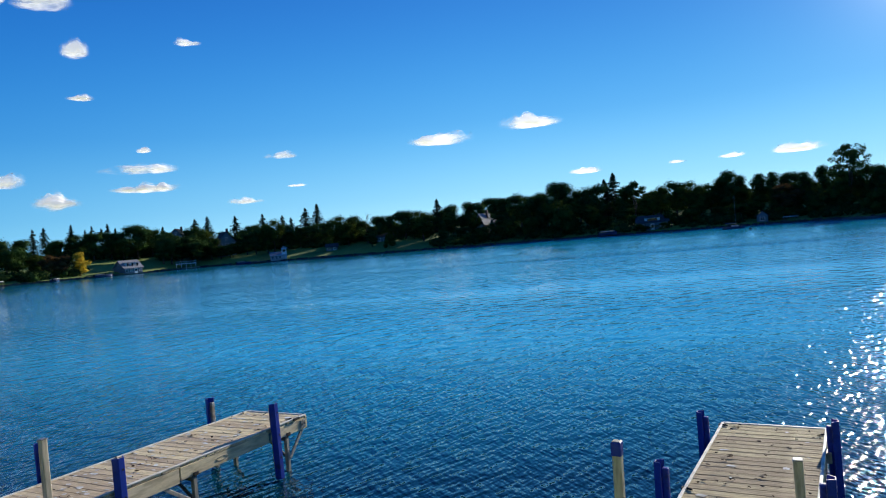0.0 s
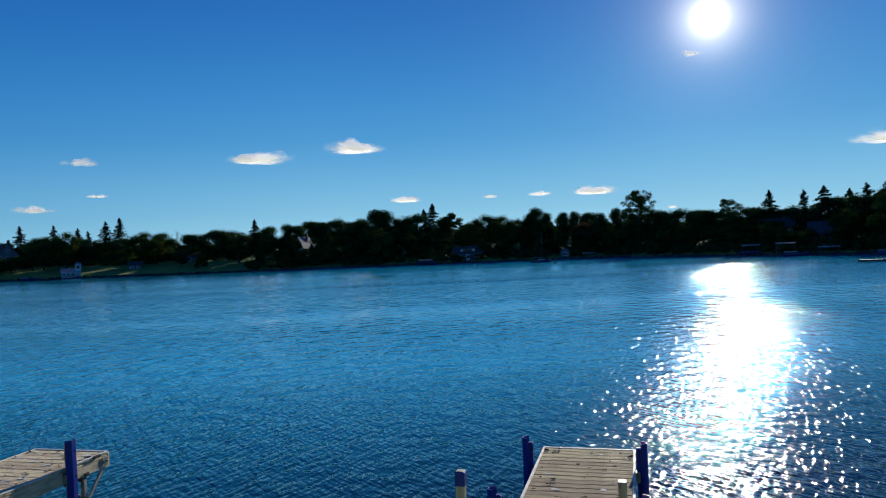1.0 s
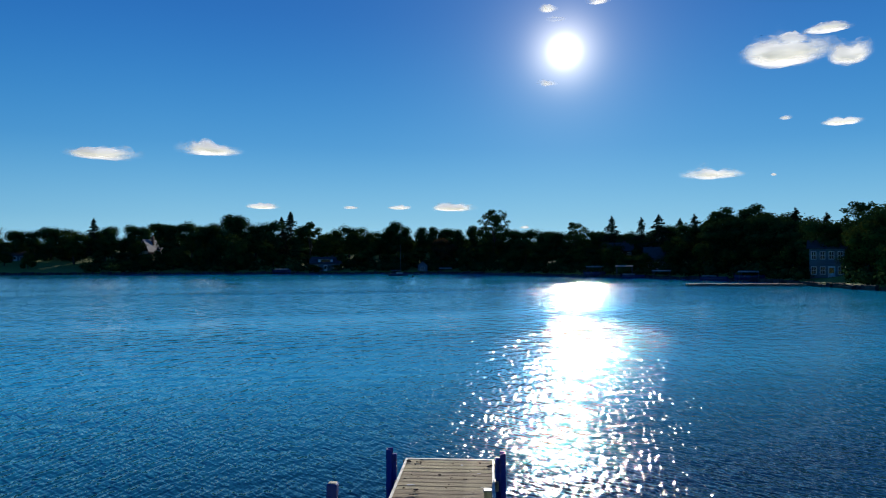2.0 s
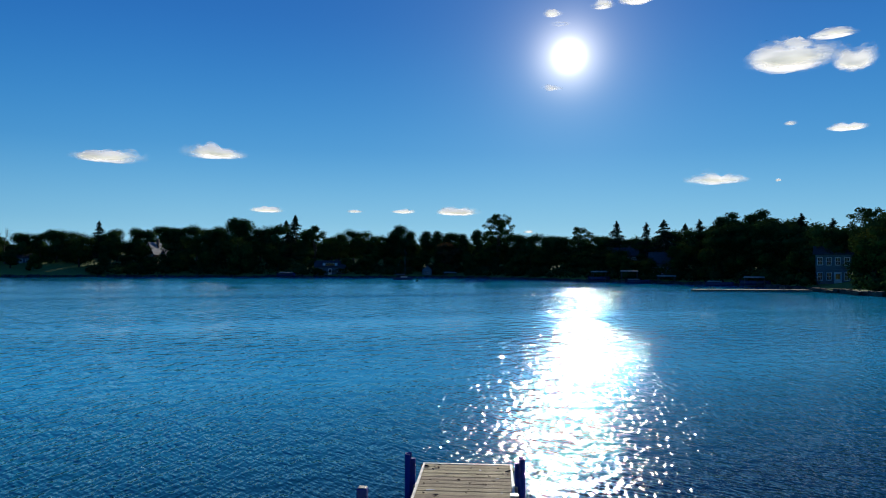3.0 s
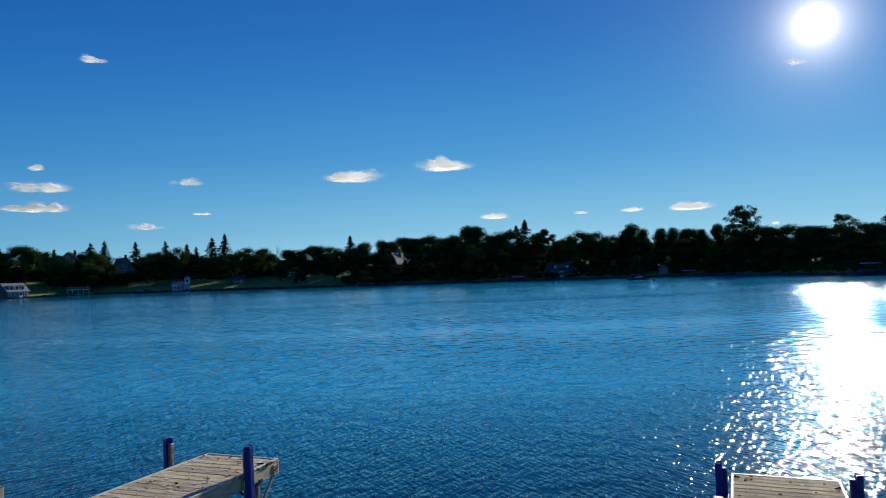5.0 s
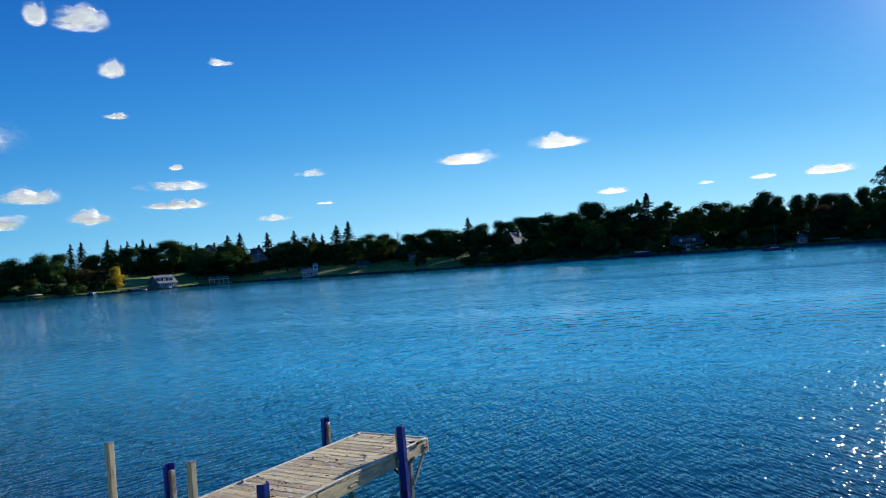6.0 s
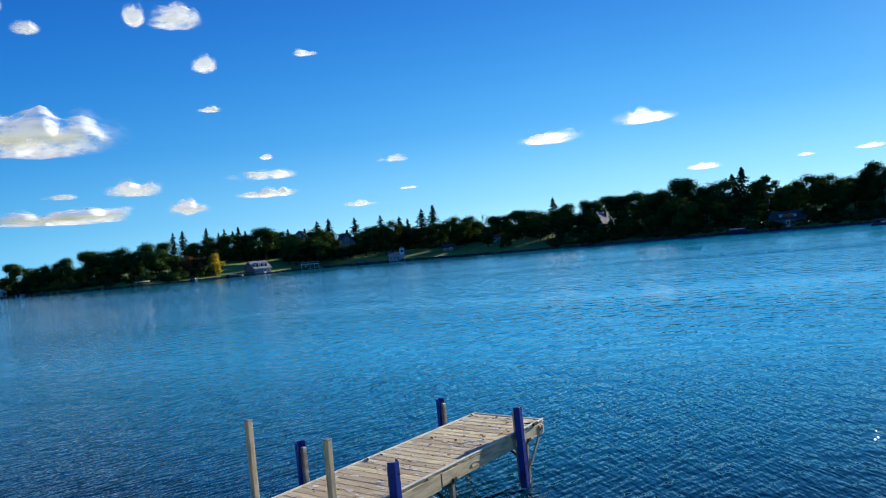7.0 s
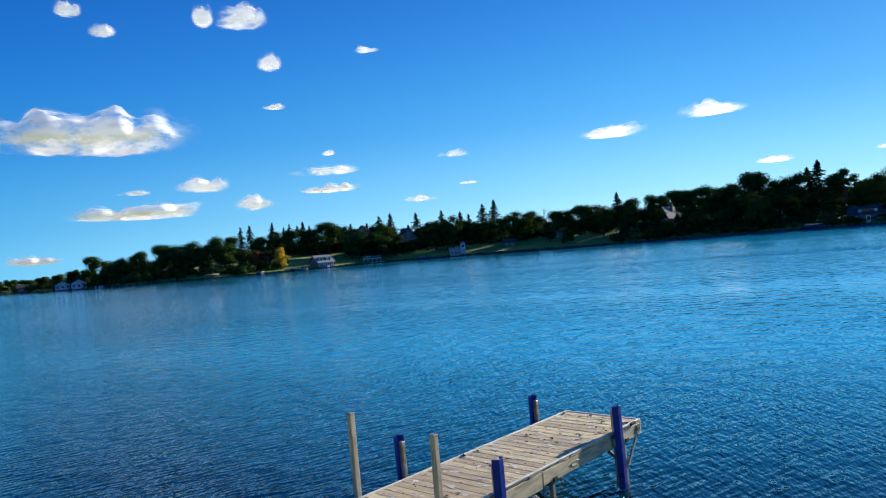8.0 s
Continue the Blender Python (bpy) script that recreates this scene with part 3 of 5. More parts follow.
row("o", "-27.1:1.0 -24.9:0.9 -23.6:1.0 -12.6:0.4", 17, EYE_L, 0.9)
row("r", "-23.0:0.7 -17.7:0.7 -14.6:1.2 -13.4:0.9 -9.9:1.3 -9.0:1.0 -11.9:1.2", 24, EYE_L, 1.3)
row("b", "-12.9:2.4", 30, EYE_L)
# middle
row("s", "-7.4:3.13 6.9:3.94 6.2:3.5", 34, EYE_R, 1.1)
row("r", "-6.2:2.7 -4.9:2.8 -3.9:2.7 -0.6:3.2 1.0:3.05 4.2:3.1 5.3:3.35 11.6:3.05 14.1:2.55 19.5:2.8 10.4:2.7 -7.2:2.3 0.2:2.9 7.7:2.9", 28, EYE_R, 1.2)
row("r", "-3.0:3.0 -1.6:2.95 -2.2:2.9", 47, EYE_R, 1.2)
row("t", "2.4:3.66 2.9:3.55 15.4:3.24 17.4:2.75 20.6:2.55 21.8:2.9 16.3:2.8 18.4:2.75 14.9:2.8", 26, EYE_R, 1.5)
row("o", "12.5:2.85 9.8:2.4 3.6:2.1 -4.4:1.6 -6.6:2.0 13.3:2.4 20.1:2.2 1.5:2.0", 18, EYE_R, 1.2)
row("u", "8.5:3.08 41.4:4.04 43.4:4.18", 26, EYE_R, 1.15)
row("l", "2.6:2.3 0.2:1.5 -1.4:1.3", 7, EYE_R, 0.8)
row("p", "23.4:4.15", 20, EYE_R, 1.0)
row("p", "30.1:3.1 50.3:4.2", 20, EYE_R, 1.1)
row("r", "26.1:2.7 25.0:2.65 27.6:2.55 29.0:2.45 31.6:2.55 34.1:2.45 37.3:2.95 38.7:3.1 40.2:3.4 22.7:2.65 33.4:2.4 24.0:2.65 30.4:2.4 36.0:2.5 28.2:2.5 35.0:2.4 32.4:2.4", 24, EYE_R, 1.3)
row("s", "32.9:3.55 36.5:3.62 38.1:3.29", 24, EYE_R, 1.25)
row("w", "35.2:3.45 39.1:3.63 46.2:3.93 48.2:3.5", 22, EYE_R)
row("r", "42.4:3.8 44.4:3.75 45.1:3.74 46.9:3.35 48.0:3.2 51.5:3.8 52.8:4.2 54.5:4.4 56.5:4.6 47.5:2.6 41.2:3.5 43.2:3.5 45.8:3.4", 18, EYE_R, 1.3)
row("o", "50.9:3.05 27.0:1.7 22.5:1.8 30.8:1.5 37.8:2.0", 12, EYE_R, 1.3)
row("l", "39.8:2.05 46.0:1.7 44.0:1.5 36.2:0.9 33.0:0.9 25:1.4 21.3:1.3 29:1.3 12.6:0.9 5.6:1.2 41.9:1.3 27:1.0 31:1.0 34.6:0.8 15.6:1.0 50.6:2.0 52.5:2.2", 7, EYE_R, 0.85)
row("l", "8.8:-0.15 10.6:-0.2 9.7:-0.45 19.0:0.4 -5.2:0.3", 2.5, EYE_R, 0.6)
row("o", "-3.9:0.7 -2.6:0.6 -1.9:0.9 8.3:0.5 11.1:0.7 35.4:0.7 37.5:0.9 33.5:0.9 32.6:1.1", 5, EYE_R, 0.9)
# this row is added to throw shade across the left lawns
row("r", "-26.6:1.9 -25.4:2.0 -22.9:1.9 -21.6:2.0", 28, EYE_L, 1.3)
row("r", "-12.5:1.0", 13, EYE_L, 1.0)
row("r", "-24.5:0.75 -23.8:0.7", 13, EYE_L, 1.2)
row("r", "-28.7:1.7 -28.1:1.9 -27.4:1.7 -26.5:1.9", 9, EYE_L, 1.3)
row("r", "-28.6:2.2 -26.1:2.3", 20, EYE_L, 1.3)
row("a", "19.2:1.9", 9, EYE_R, 1.7)
row("o", "16.5:0.9 2.5:2.2", 8, EYE_R, 1.5)
# woods behind, a little lower
SKY_AZ = (-56, -50, -46, -43, -39, -34, -28, -20, -13, -8, -2, 4, 10, 16, 22, 28, 34, 40, 46, 52, 58, 80)
SKY_EL = (0.2, 0.4, 1.2, 1.8, 2.1, 2.4, 2.2, 2.1, 2.0, 2.3, 2.6, 2.8, 2.7, 2.4, 2.4, 2.2, 2.2, 3.1, 3.3, 3.4, 4.0, 4.5)
az = -50.0
while az < 72:
    plant("f", az, float(np.interp(az, SKY_AZ, SKY_EL)) - TREE_RNG.uniform(0.4, 1.3), TREE_RNG.uniform(42, 60), EYE_R, 1.3)
    az += TREE_RNG.uniform(0.8, 1.2)
az = -7.0
while az < 58:
    if not (8.0 < az < 11.2 or 47.0 < az < 50.0 or 35.3 < az < 37.6):
        plant(TREE_RNG.choice("roott"), az, TREE_RNG.uniform(0.5, 1.8), TREE_RNG.uniform(9, 20), EYE_R, 1.3)
    az += TREE_RNG.uniform(0.9, 1.6)
for protos in KINDS.values():
    for ob in protos:
        if ob not in used:
            for o in (*ob.children_recursive, ob):
                bpy.data.objects.remove(o)


def undergrowth():
    """Bushes and low branches that close the woods near the ground."""
    rng = np.random.default_rng(31)
    vs, fs, ns = [], [], []
    for i in range(1900):
        az = rng.uniform(-57, 75)
        lawn = -34.5 < az < -29.5
        open_front = -29.5 < az < -8
        house = 8.0 < az < 11.2 or 47.0 < az < 50.0
        back = lawn or house or rng.random() < 0.4
        d = shore_distance(az) + (rng.uniform(36, 56) if back else rng.uniform(21, 34) if open_front else rng.uniform(0.8, 14))
        x, y = place(az, d)
        low = float(np.interp(az, (-50, -44), (0.4, 1.0)))
        r = rng.uniform(1.6, 3.2) * low if back else rng.uniform(0.7, 1.7)
        v, f, e = leaf_cloud(rng, [((x, y, land_height(x, y) + r * 0.6), (r * 1.3, r * 1.3, r))], 130, 0.28, 0.4)
        b = len(vs)
        vs.extend(v)
        fs.extend(tuple(b + q for q in quad) for quad in f)
        ns.extend(e)
    ob = mesh_part("undergrowth", vs, fs, M_LEAF, normals=ns)
    tagged(ob, "dark green bushes and low branches along the far shore", "bushes", kind="stuff")


undergrowth()

# ---- docks ----


def deck_plank(width, depth=0.038, length=1.22):
    """One deck board, edges eased, lying along x."""
    bm = bmesh.new()
    box(bm, (0, 0, 0), (length, width, depth), None, 0.006)
    return bm


def channel_post(length, parent, m, guide_mat):
    """A navy bumper channel outside a dock pole. Top at z = 0; local -y faces away from the dock."""
    bm = bmesh.new()
    box(bm, (0, -0.045, -length / 2), (0.075, 0.014, length), None, 0.003)
    for side in (-1, 1):
        turn = Matrix.Rotation(radians(-28 * side), 4, "Z")
        box(bm, (side * 0.052, -0.012, -length / 2), (0.014, 0.08, length), turn, 0.003)
    post = part("post", bm, M_BLUE, parent, "navy painted bumper post")
    post.matrix_basis = m
    bm = bmesh.new()
    box(bm, (0.0, 0.052, -length / 2 - 0.03), (0.062, 0.062, length - 0.06), None, 0.01)
    part("guide", bm, guide_mat, post, "square dock pole behind the bumper")
    for k in range(4):
        bm = bmesh.new()
        rod(bm, (0.012, -0.0545, -0.14 - 0.33 * k), (0.012, -0.0515, -0.14 - 0.33 * k), 0.015, None, 10)
        part("bolt_hole", bm, M_HOLE, post)
    return post


def square_post(length, parent, m, cap=False):
    bm = bmesh.new()
    box(bm, (0, 0, -length / 2), (0.07, 0.07, length), None, 0.008)
    post = part("post", bm, M_POST, parent, "weathered grey square post")
    post.matrix_basis = m
    bm = bmesh.new()
    box(bm, (0, 0, -0.06 if cap else -0.004), (0.078, 0.078, 0.11 if cap else 0.016), None, 0.006)
    part("cap", bm, M_BLUE if cap else M_STEEL, post, "navy cap" if cap else "")
    return post


def dock(corner, heading, deck_z, plank_mat, label, posts, rise, litter_seed, pale, guide_mat):
    """A timber dock. corner: middle of its lake end; local y runs towards the lake, x to the right of it."""
    rng = random.Random(litter_seed)
    top = empty("dock", Matrix.Translation((corner[0], corner[1], 0)) @ Matrix.Rotation(-radians(heading), 4, "Z"), label, "dock", "docks")
    long, half = 8.6, 0.61
    slope = rise / long

    def zz(s):
        return deck_z + slope * s
    tilt = Matrix.Rotation(math.atan(-slope), 4, "X")
    # timbers under the deck
    for side in (-1, 1):
        bm = bmesh.new()
        beam(bm, (side * (half - 0.022), 0, zz(0) - 0.125), (side * (half - 0.022), -2.45, zz(2.45) - 0.125), 0.044, 0.165, 0.005)
        part("side_beam", bm, M_BEAM, top, "weathered timber side beam")
        bm = bmesh.new()
        beam(bm, (side * (half - 0.022), -2.47, zz(2.47) - 0.14), (side * (half - 0.022), -long, zz(long) - 0.14), 0.044, 0.19, 0.005)
        part("side_beam", bm, M_BEAM, top, "weathered timber side beam")
        bm = bmesh.new()
        beam(bm, (side * (half - 0.008), 0, zz(0) + 0.002), (side * (half - 0.008), -long, zz(long) + 0.002), 0.034, 0.02, 0.004)
        part("edge_strip", bm, M_EDGE, top, "thin pale edge strip")
        for s in (1.75, 3.9):
            bm = bmesh.new()
            pts = []
            for k in range(16):
                a = 2 * math.pi * k / 16
                pts.append(Vector((side * (half + 0.004), -s + 0.1 * math.cos(a), zz(s) - 0.13 + 0.026 * math.sin(a))))
            for k in range(16):
                rod(bm, pts[k], pts[(k + 1) % 16], 0.004, None, 5)
            part("slot_handle", bm, M_LEG_PALE, top, "oval steel slot")
    bm = bmesh.new()
    beam(bm, (-half, 0.022, zz(0) - 0.115), (half, 0.022, zz(0) - 0.115), 0.04, 0.19, 0.005)
    part("end_beam", bm, M_BEAM, top, "weathered timber end beam")
    for side in (-1, 1):
        bm = bmesh.new()
        box(bm, (side * (half + 0.006), -0.06, zz(0) - 0.12), (0.01, 0.1, 0.12), None, 0.002)
        plate = part("corner_plate", bm, M_STEEL, top, "galvanised corner plate")
        for k in (-0.03, 0.03):
            bm = bmesh.new()
            rod(bm, (side * (half + 0.01), -0.06 + k, zz(0) - 0.12), (side * (half + 0.02), -0.06 + k, zz(0) - 0.12), 0.011, None, 8)
            part("bolt", bm, M_HOLE, plate)
    # legs and braces at each bent
    for s, way in ((0.4, 1), (2.2, -1), (4.9, -1), (7.6, -1)):
        z = zz(s) - 0.2
        bm = bmesh.new()
        beam(bm, (-half + 0.05, -s, z - 0.045), (half - 0.05, -s, z - 0.045), 0.09, 0.09, 0.006)
        part("cross_beam", bm, M_LEG, top)
        for side in (-1, 1):
            bm = bmesh.new()
            box(bm, (side * 0.55, -s, z / 2 - 0.75), (0.06, 0.06, z + 1.4), None, 0.006)
            part("leg", bm, M_LEG_PALE, top, "grey leg standing in the water")
            bm = bmesh.new()
            beam(bm, (side * 0.585, -s + 0.02 * way, 0.2), (side * 0.585, -s + way * (0.37 if way > 0 else 0.58), z + 0.03), 0.022, 0.05, 0.003)
            part("brace", bm, M_LEG_PALE, top, "pale diagonal brace")
            bm = bmesh.new()
            beam(bm, (side * 0.53, -s, 0.22), (side * 0.12, -s, z - 0.06), 0.022, 0.045, 0.003)
            part("brace", bm, M_LEG, top, "dark cross brace under the deck")
            bm = bmesh.new()
            box(bm, (side * (half + 0.012), -s - 0.02, zz(s) - 0.19), (0.022, 0.08, 0.05), None, 0.004)
            part("leg_clamp", bm, M_HOLE, top, "dark clamp holding the leg")
    # joint hardware on the deck's edges
    for side, s0, run in ((1, 0.22, 0.14), (-1, 0.1, 0.08), (-1, 2.46, 0.07)):
        bm = bmesh.new()
        box(bm, (side * (half + 0.012), -s0, zz(s0) - 0.005), (0.035, run, 0.035), None, 0.008)
        rod(bm, (side * (half - 0.03), -s0 - run * 0.4, zz(s0) + 0.012), (side * (half - 0.09), -s0 - run * 0.9, zz(s0) + 0.014), 0.012, 0.008, 6)
        part("latch", bm, M_HOLE, top, "black latch on the deck's edge")
    bm = bmesh.new()
    beam(bm, (-half, 0.006, zz(0) - 0.004), (half, 0.006, zz(0) - 0.004), 0.045, 0.022, 0.004)
    part("edge_strip", bm, M_EDGE, top, "thin pale edge strip")
    # deck
    n = int(long / 0.143)
    board = None
    for k in range(n):
        s = 0.075 + 0.1428 * k + (0.012 if k > 2 else 0.0)
        m = Matrix.Translation((rng.uniform(-0.006, 0.006), -s, zz(s) - 0.02 + rng.uniform(-0.002, 0.002))) @ tilt @ Matrix.Rotation(rng.uniform(-0.004, 0.004), 4, "Z")
        if board is None:
            board = part("plank", deck_plank(0.138), plank_mat, top)
            board.matrix_basis = m
        else:
            again(board, top, m)
    # posts
    for off, s, z, kind in posts:
        side = 1 if off > 0 else -1
        lean = Matrix.Rotation(rng.uniform(-0.015, 0.015), 4, "X") @ Matrix.Rotation(rng.uniform(-0.015, 0.015), 4, "Y")
        m = Matrix.Translation((off, -s, z)) @ lean @ Matrix.Rotation(radians(90 * side), 4, "Z")
        if kind == "navy":
            channel_post(z + 1.0 if s > 1.2 else z - 0.02, top, m, guide_mat)
        else:
            square_post(z + 1.4, top, m, kind == "capped")
        bm = bmesh.new()
        box(bm, (side * (half + 0.03), -s, zz(s) - 0.12), (0.06, 0.16, 0.12), None, 0.008)
        part("bracket", bm, M_STEEL, top, "steel post bracket")
    # dead leaves and droppings lying on the boards
    for name, mat, count, big, text in (("fallen_leaves", M_LITTER, 180, 0.028, "dark dead leaves scattered on the dock boards"),
                                        ("dried_droppings", M_DROPPING, pale, 0.05, "pale dried bird droppings on the dock boards")):
        vs, fs = [], []
        for _ in range(count):
            x, s = rng.uniform(-0.55, 0.55), rng.uniform(0.05, long - 0.3)
            r, base = big * rng.uniform(0.4, 1.2), len(vs)
            k = rng.randint(6, 9)
            ax, ay = rng.uniform(0.5, 1.4), rng.uniform(0.3, 0.8)
            for q in range(k):
                a = 2 * math.pi * q / k
                rr = r * rng.uniform(0.6, 1.2)
                lift = rng.uniform(0.003, 0.02) if mat is M_LITTER else 0.0035
                vs.append((x + rr * ax * math.cos(a), -s + rr * ay * math.sin(a), zz(s) + lift))
            fs.append(tuple(range(base, base + k)))
        ob = mesh_part(name, vs, fs, mat)
        ob.matrix_world = top.matrix_world
        tagged(ob, text, "litter", kind="stuff")
    return top


dock((2.85, 9.31), 23.0, 0.64, M_PLANK, "weathered tan timber dock with navy steel posts, strewn with leaves",
     [(-0.73, 0.72, 0.97, "navy"), (0.71, 0.7, 0.94, "navy"), (-0.74, 2.84, 1.03, "navy"), (0.72, 2.84, 1.02, "navy"),
      (-0.63, 4.5, 1.73, "capped"), (0.54, 3.61, 1.41, "plain")], 0.0, 3, 25, M_BLUE)
dock((-4.353, 10.792), 21.0, 0.765, M_PLANK_PALE, "weathered grey timber dock with navy steel posts and bird droppings",
     [(0.68, 0.76, 1.14, "navy"), (-0.76, 0.645, 1.13, "navy"), (0.675, 3.35, 1.16, "navy"), (-0.84, 3.35, 1.22, "navy"),
      (-0.79, 4.1, 1.68, "plain"), (0.47, 4.08, 1.58, "plain")], 0.03, 4, 330, M_STEEL)

# ---- seawall along the far shore ----
M_STONE = material("shore_stone", (0.07, 0.065, 0.055), 0.9, spots=(0.035, 0.035, 0.03), scale=1.2, fine=9, bump=0.02, per_island=0.3)


def seawall():
    rng = random.Random(8)
    vs, fs = [], []
    a = -2.2
    while a < 1.75:
        r = float(shore_radius(a))
        w = rng.uniform(0.5, 1.1)
        h, t = rng.uniform(0.35, 0.65), rng.uniform(0.35, 0.6)
        b = len(vs)
        da = w / r / 2
        for q, dr, z in ((-1, -t, -0.5), (1, -t, -0.5), (1, t, -0.5), (-1, t, -0.5), (-0.85, -t * 0.7, h), (0.9, -t * 0.75, h * 0.9), (0.85, t, h), (-0.9, t, h * 0.95)):
            aa = a + q * da
            rr = r + dr - 0.1
            vs.append((CENTRE[0] + rr * math.sin(aa), CENTRE[1] + rr * math.cos(aa), z))
        fs.extend(tuple(b + k for k in f) for f in ((0, 1, 5, 4), (1, 2, 6, 5), (2, 3, 7, 6), (3, 0, 4, 7), (4, 5, 6, 7)))
        a += 2 * da * 0.97
    tagged(mesh_part("shore_stones", vs, fs, M_STONE), "rough dark stones edging the far shore", "stones", kind="stuff")


seawall()

# ---- houses, boathouses and boats on the far shore ----
M_WHITE = material("white_siding", (0.76, 0.77, 0.76), 0.6, spots=(0.6, 0.6, 0.59), scale=1.0, stretch=(0.3, 0.3, 5), fine=12, bump=0.004)
M_GREY = material("grey_siding", (0.17, 0.19, 0.21), 0.7, spots=(0.12, 0.14, 0.15), scale=1.0, stretch=(0.3, 0.3, 5), fine=12, bump=0.004)
M_BRICK = material("dark_brick", (0.13, 0.08, 0.06), 0.85, spots=(0.09, 0.06, 0.05), scale=2, fine=14, bump=0.01)
M_ROOF = material("grey_shingle", (0.08, 0.08, 0.085), 0.9, spots=(0.06, 0.06, 0.06), scale=2, fine=10, bump=0.02, shine=0.1)
M_ROOF_PALE = material("pale_shingle_roof", (0.30, 0.30, 0.31), 0.9, spots=(0.22, 0.22, 0.23), scale=1, stretch=(4, 0.3, 1), fine=8, bump=0.003, shine=0.05)
M_TRIM = material("white_trim", (0.78, 0.78, 0.77), 0.5, spots=(0.64, 0.64, 0.62), scale=3, fine=20)
M_PANE = material("window_glass", (0.02, 0.03, 0.04), 0.06, spots=(0.015, 0.02, 0.03), scale=1, fine=3, rough_vary=0.02)
M_CANVAS = material("white_canvas", (0.5, 0.5, 0.48), 0.8, spots=(0.4, 0.4, 0.38), scale=2, fine=20, translucent=0.3)
M_HULL = material("white_hull", (0.45, 0.45, 0.44), 0.25, spots=(0.65, 0.65, 0.62), scale=2, fine=20)
M_NAVYHULL = material("navy_hull", (0.03, 0.05, 0.12), 0.25, spots=(0.02, 0.03, 0.07), scale=2, fine=20)


def window(parent, x, y, z, w, h, side=0):
    """A framed window on a front wall at y, proud of it."""
    bm = bmesh.new()
    t = 0.1
    for cx, cz, sx, sz in ((x - w / 2, z, t, h + t), (x + w / 2, z, t, h + t), (x, z - h / 2, w, t), (x, z + h / 2, w, t), (x, z, 0.05, h), (x, z, w, 0.05)):
        box(bm, (cx, y - 0.04, cz), (sx, 0.1, sz))
    frame_part = part("window", bm, M_TRIM, parent, "white window frame")
    bm = bmesh.new()
    box(bm, (x, y - 0.005, z), (w, 0.03, h))
    part("pane", bm, M_PANE, frame_part, "dark glass pane")


def gable_body(bm, w, d, h, roof, along):
    """Walls with gable ends. along: the ridge runs sideways."""
    if along:
        prof = [(-d / 2, 0), (d / 2, 0), (d / 2, h), (0, h + roof), (-d / 2, h)]
        ring = [[bm.verts.new((x, a, b)) for a, b in prof] for x in (-w / 2, w / 2)]
    else:
        prof = [(-w / 2, 0), (w / 2, 0), (w / 2, h), (0, h + roof), (-w / 2, h)]
        ring = [[bm.verts.new((a, y, b)) for a, b in prof] for y in (-d / 2, d / 2)]
    bm.faces.new(ring[0][::-1])
    bm.faces.new(ring[1])
    for i in range(5):
        j = (i + 1) % 5
        bm.faces.new((ring[0][i], ring[0][j], ring[1][j], ring[1][i]))
    bmesh.ops.recalc_face_normals(bm, faces=bm.faces)


def roof_slabs(parent, w, d, h, roof, along, mat, over=0.35):
    half = (d if along else w) / 2
    run = math.hypot(half, roof)
    for side in (-1, 1):
        bm = bmesh.new()
        e = over * roof / half
        a = Vector((0, 0, h + roof + 0.08))
        b = Vector((0, side * (half + over), h - e + 0.08)) if along else Vector((side * (half + over), 0, h - e + 0.08))
        ext = ((w if along else d) / 2 + over)
        ax = Vector((ext, 0, 0)) if along else Vector((0, ext, 0))
        up = Vector((0, 0, 0.14))
        vs = [bm.verts.new(p) for p in (a - ax, a + ax, b + ax, b - ax, a - ax + up, a + ax + up, b + ax + up, b - ax + up)]
        for f in ((0, 1, 2, 3), (7, 6, 5, 4), (0, 4, 5, 1), (1, 5, 6, 2), (2, 6, 7, 3), (3, 7, 4, 0)):
            bm.faces.new([vs[k] for k in f])
        bmesh.ops.recalc_face_normals(bm, faces=bm.faces)
        part("roof", bm, mat, parent, "pitched roof slope")


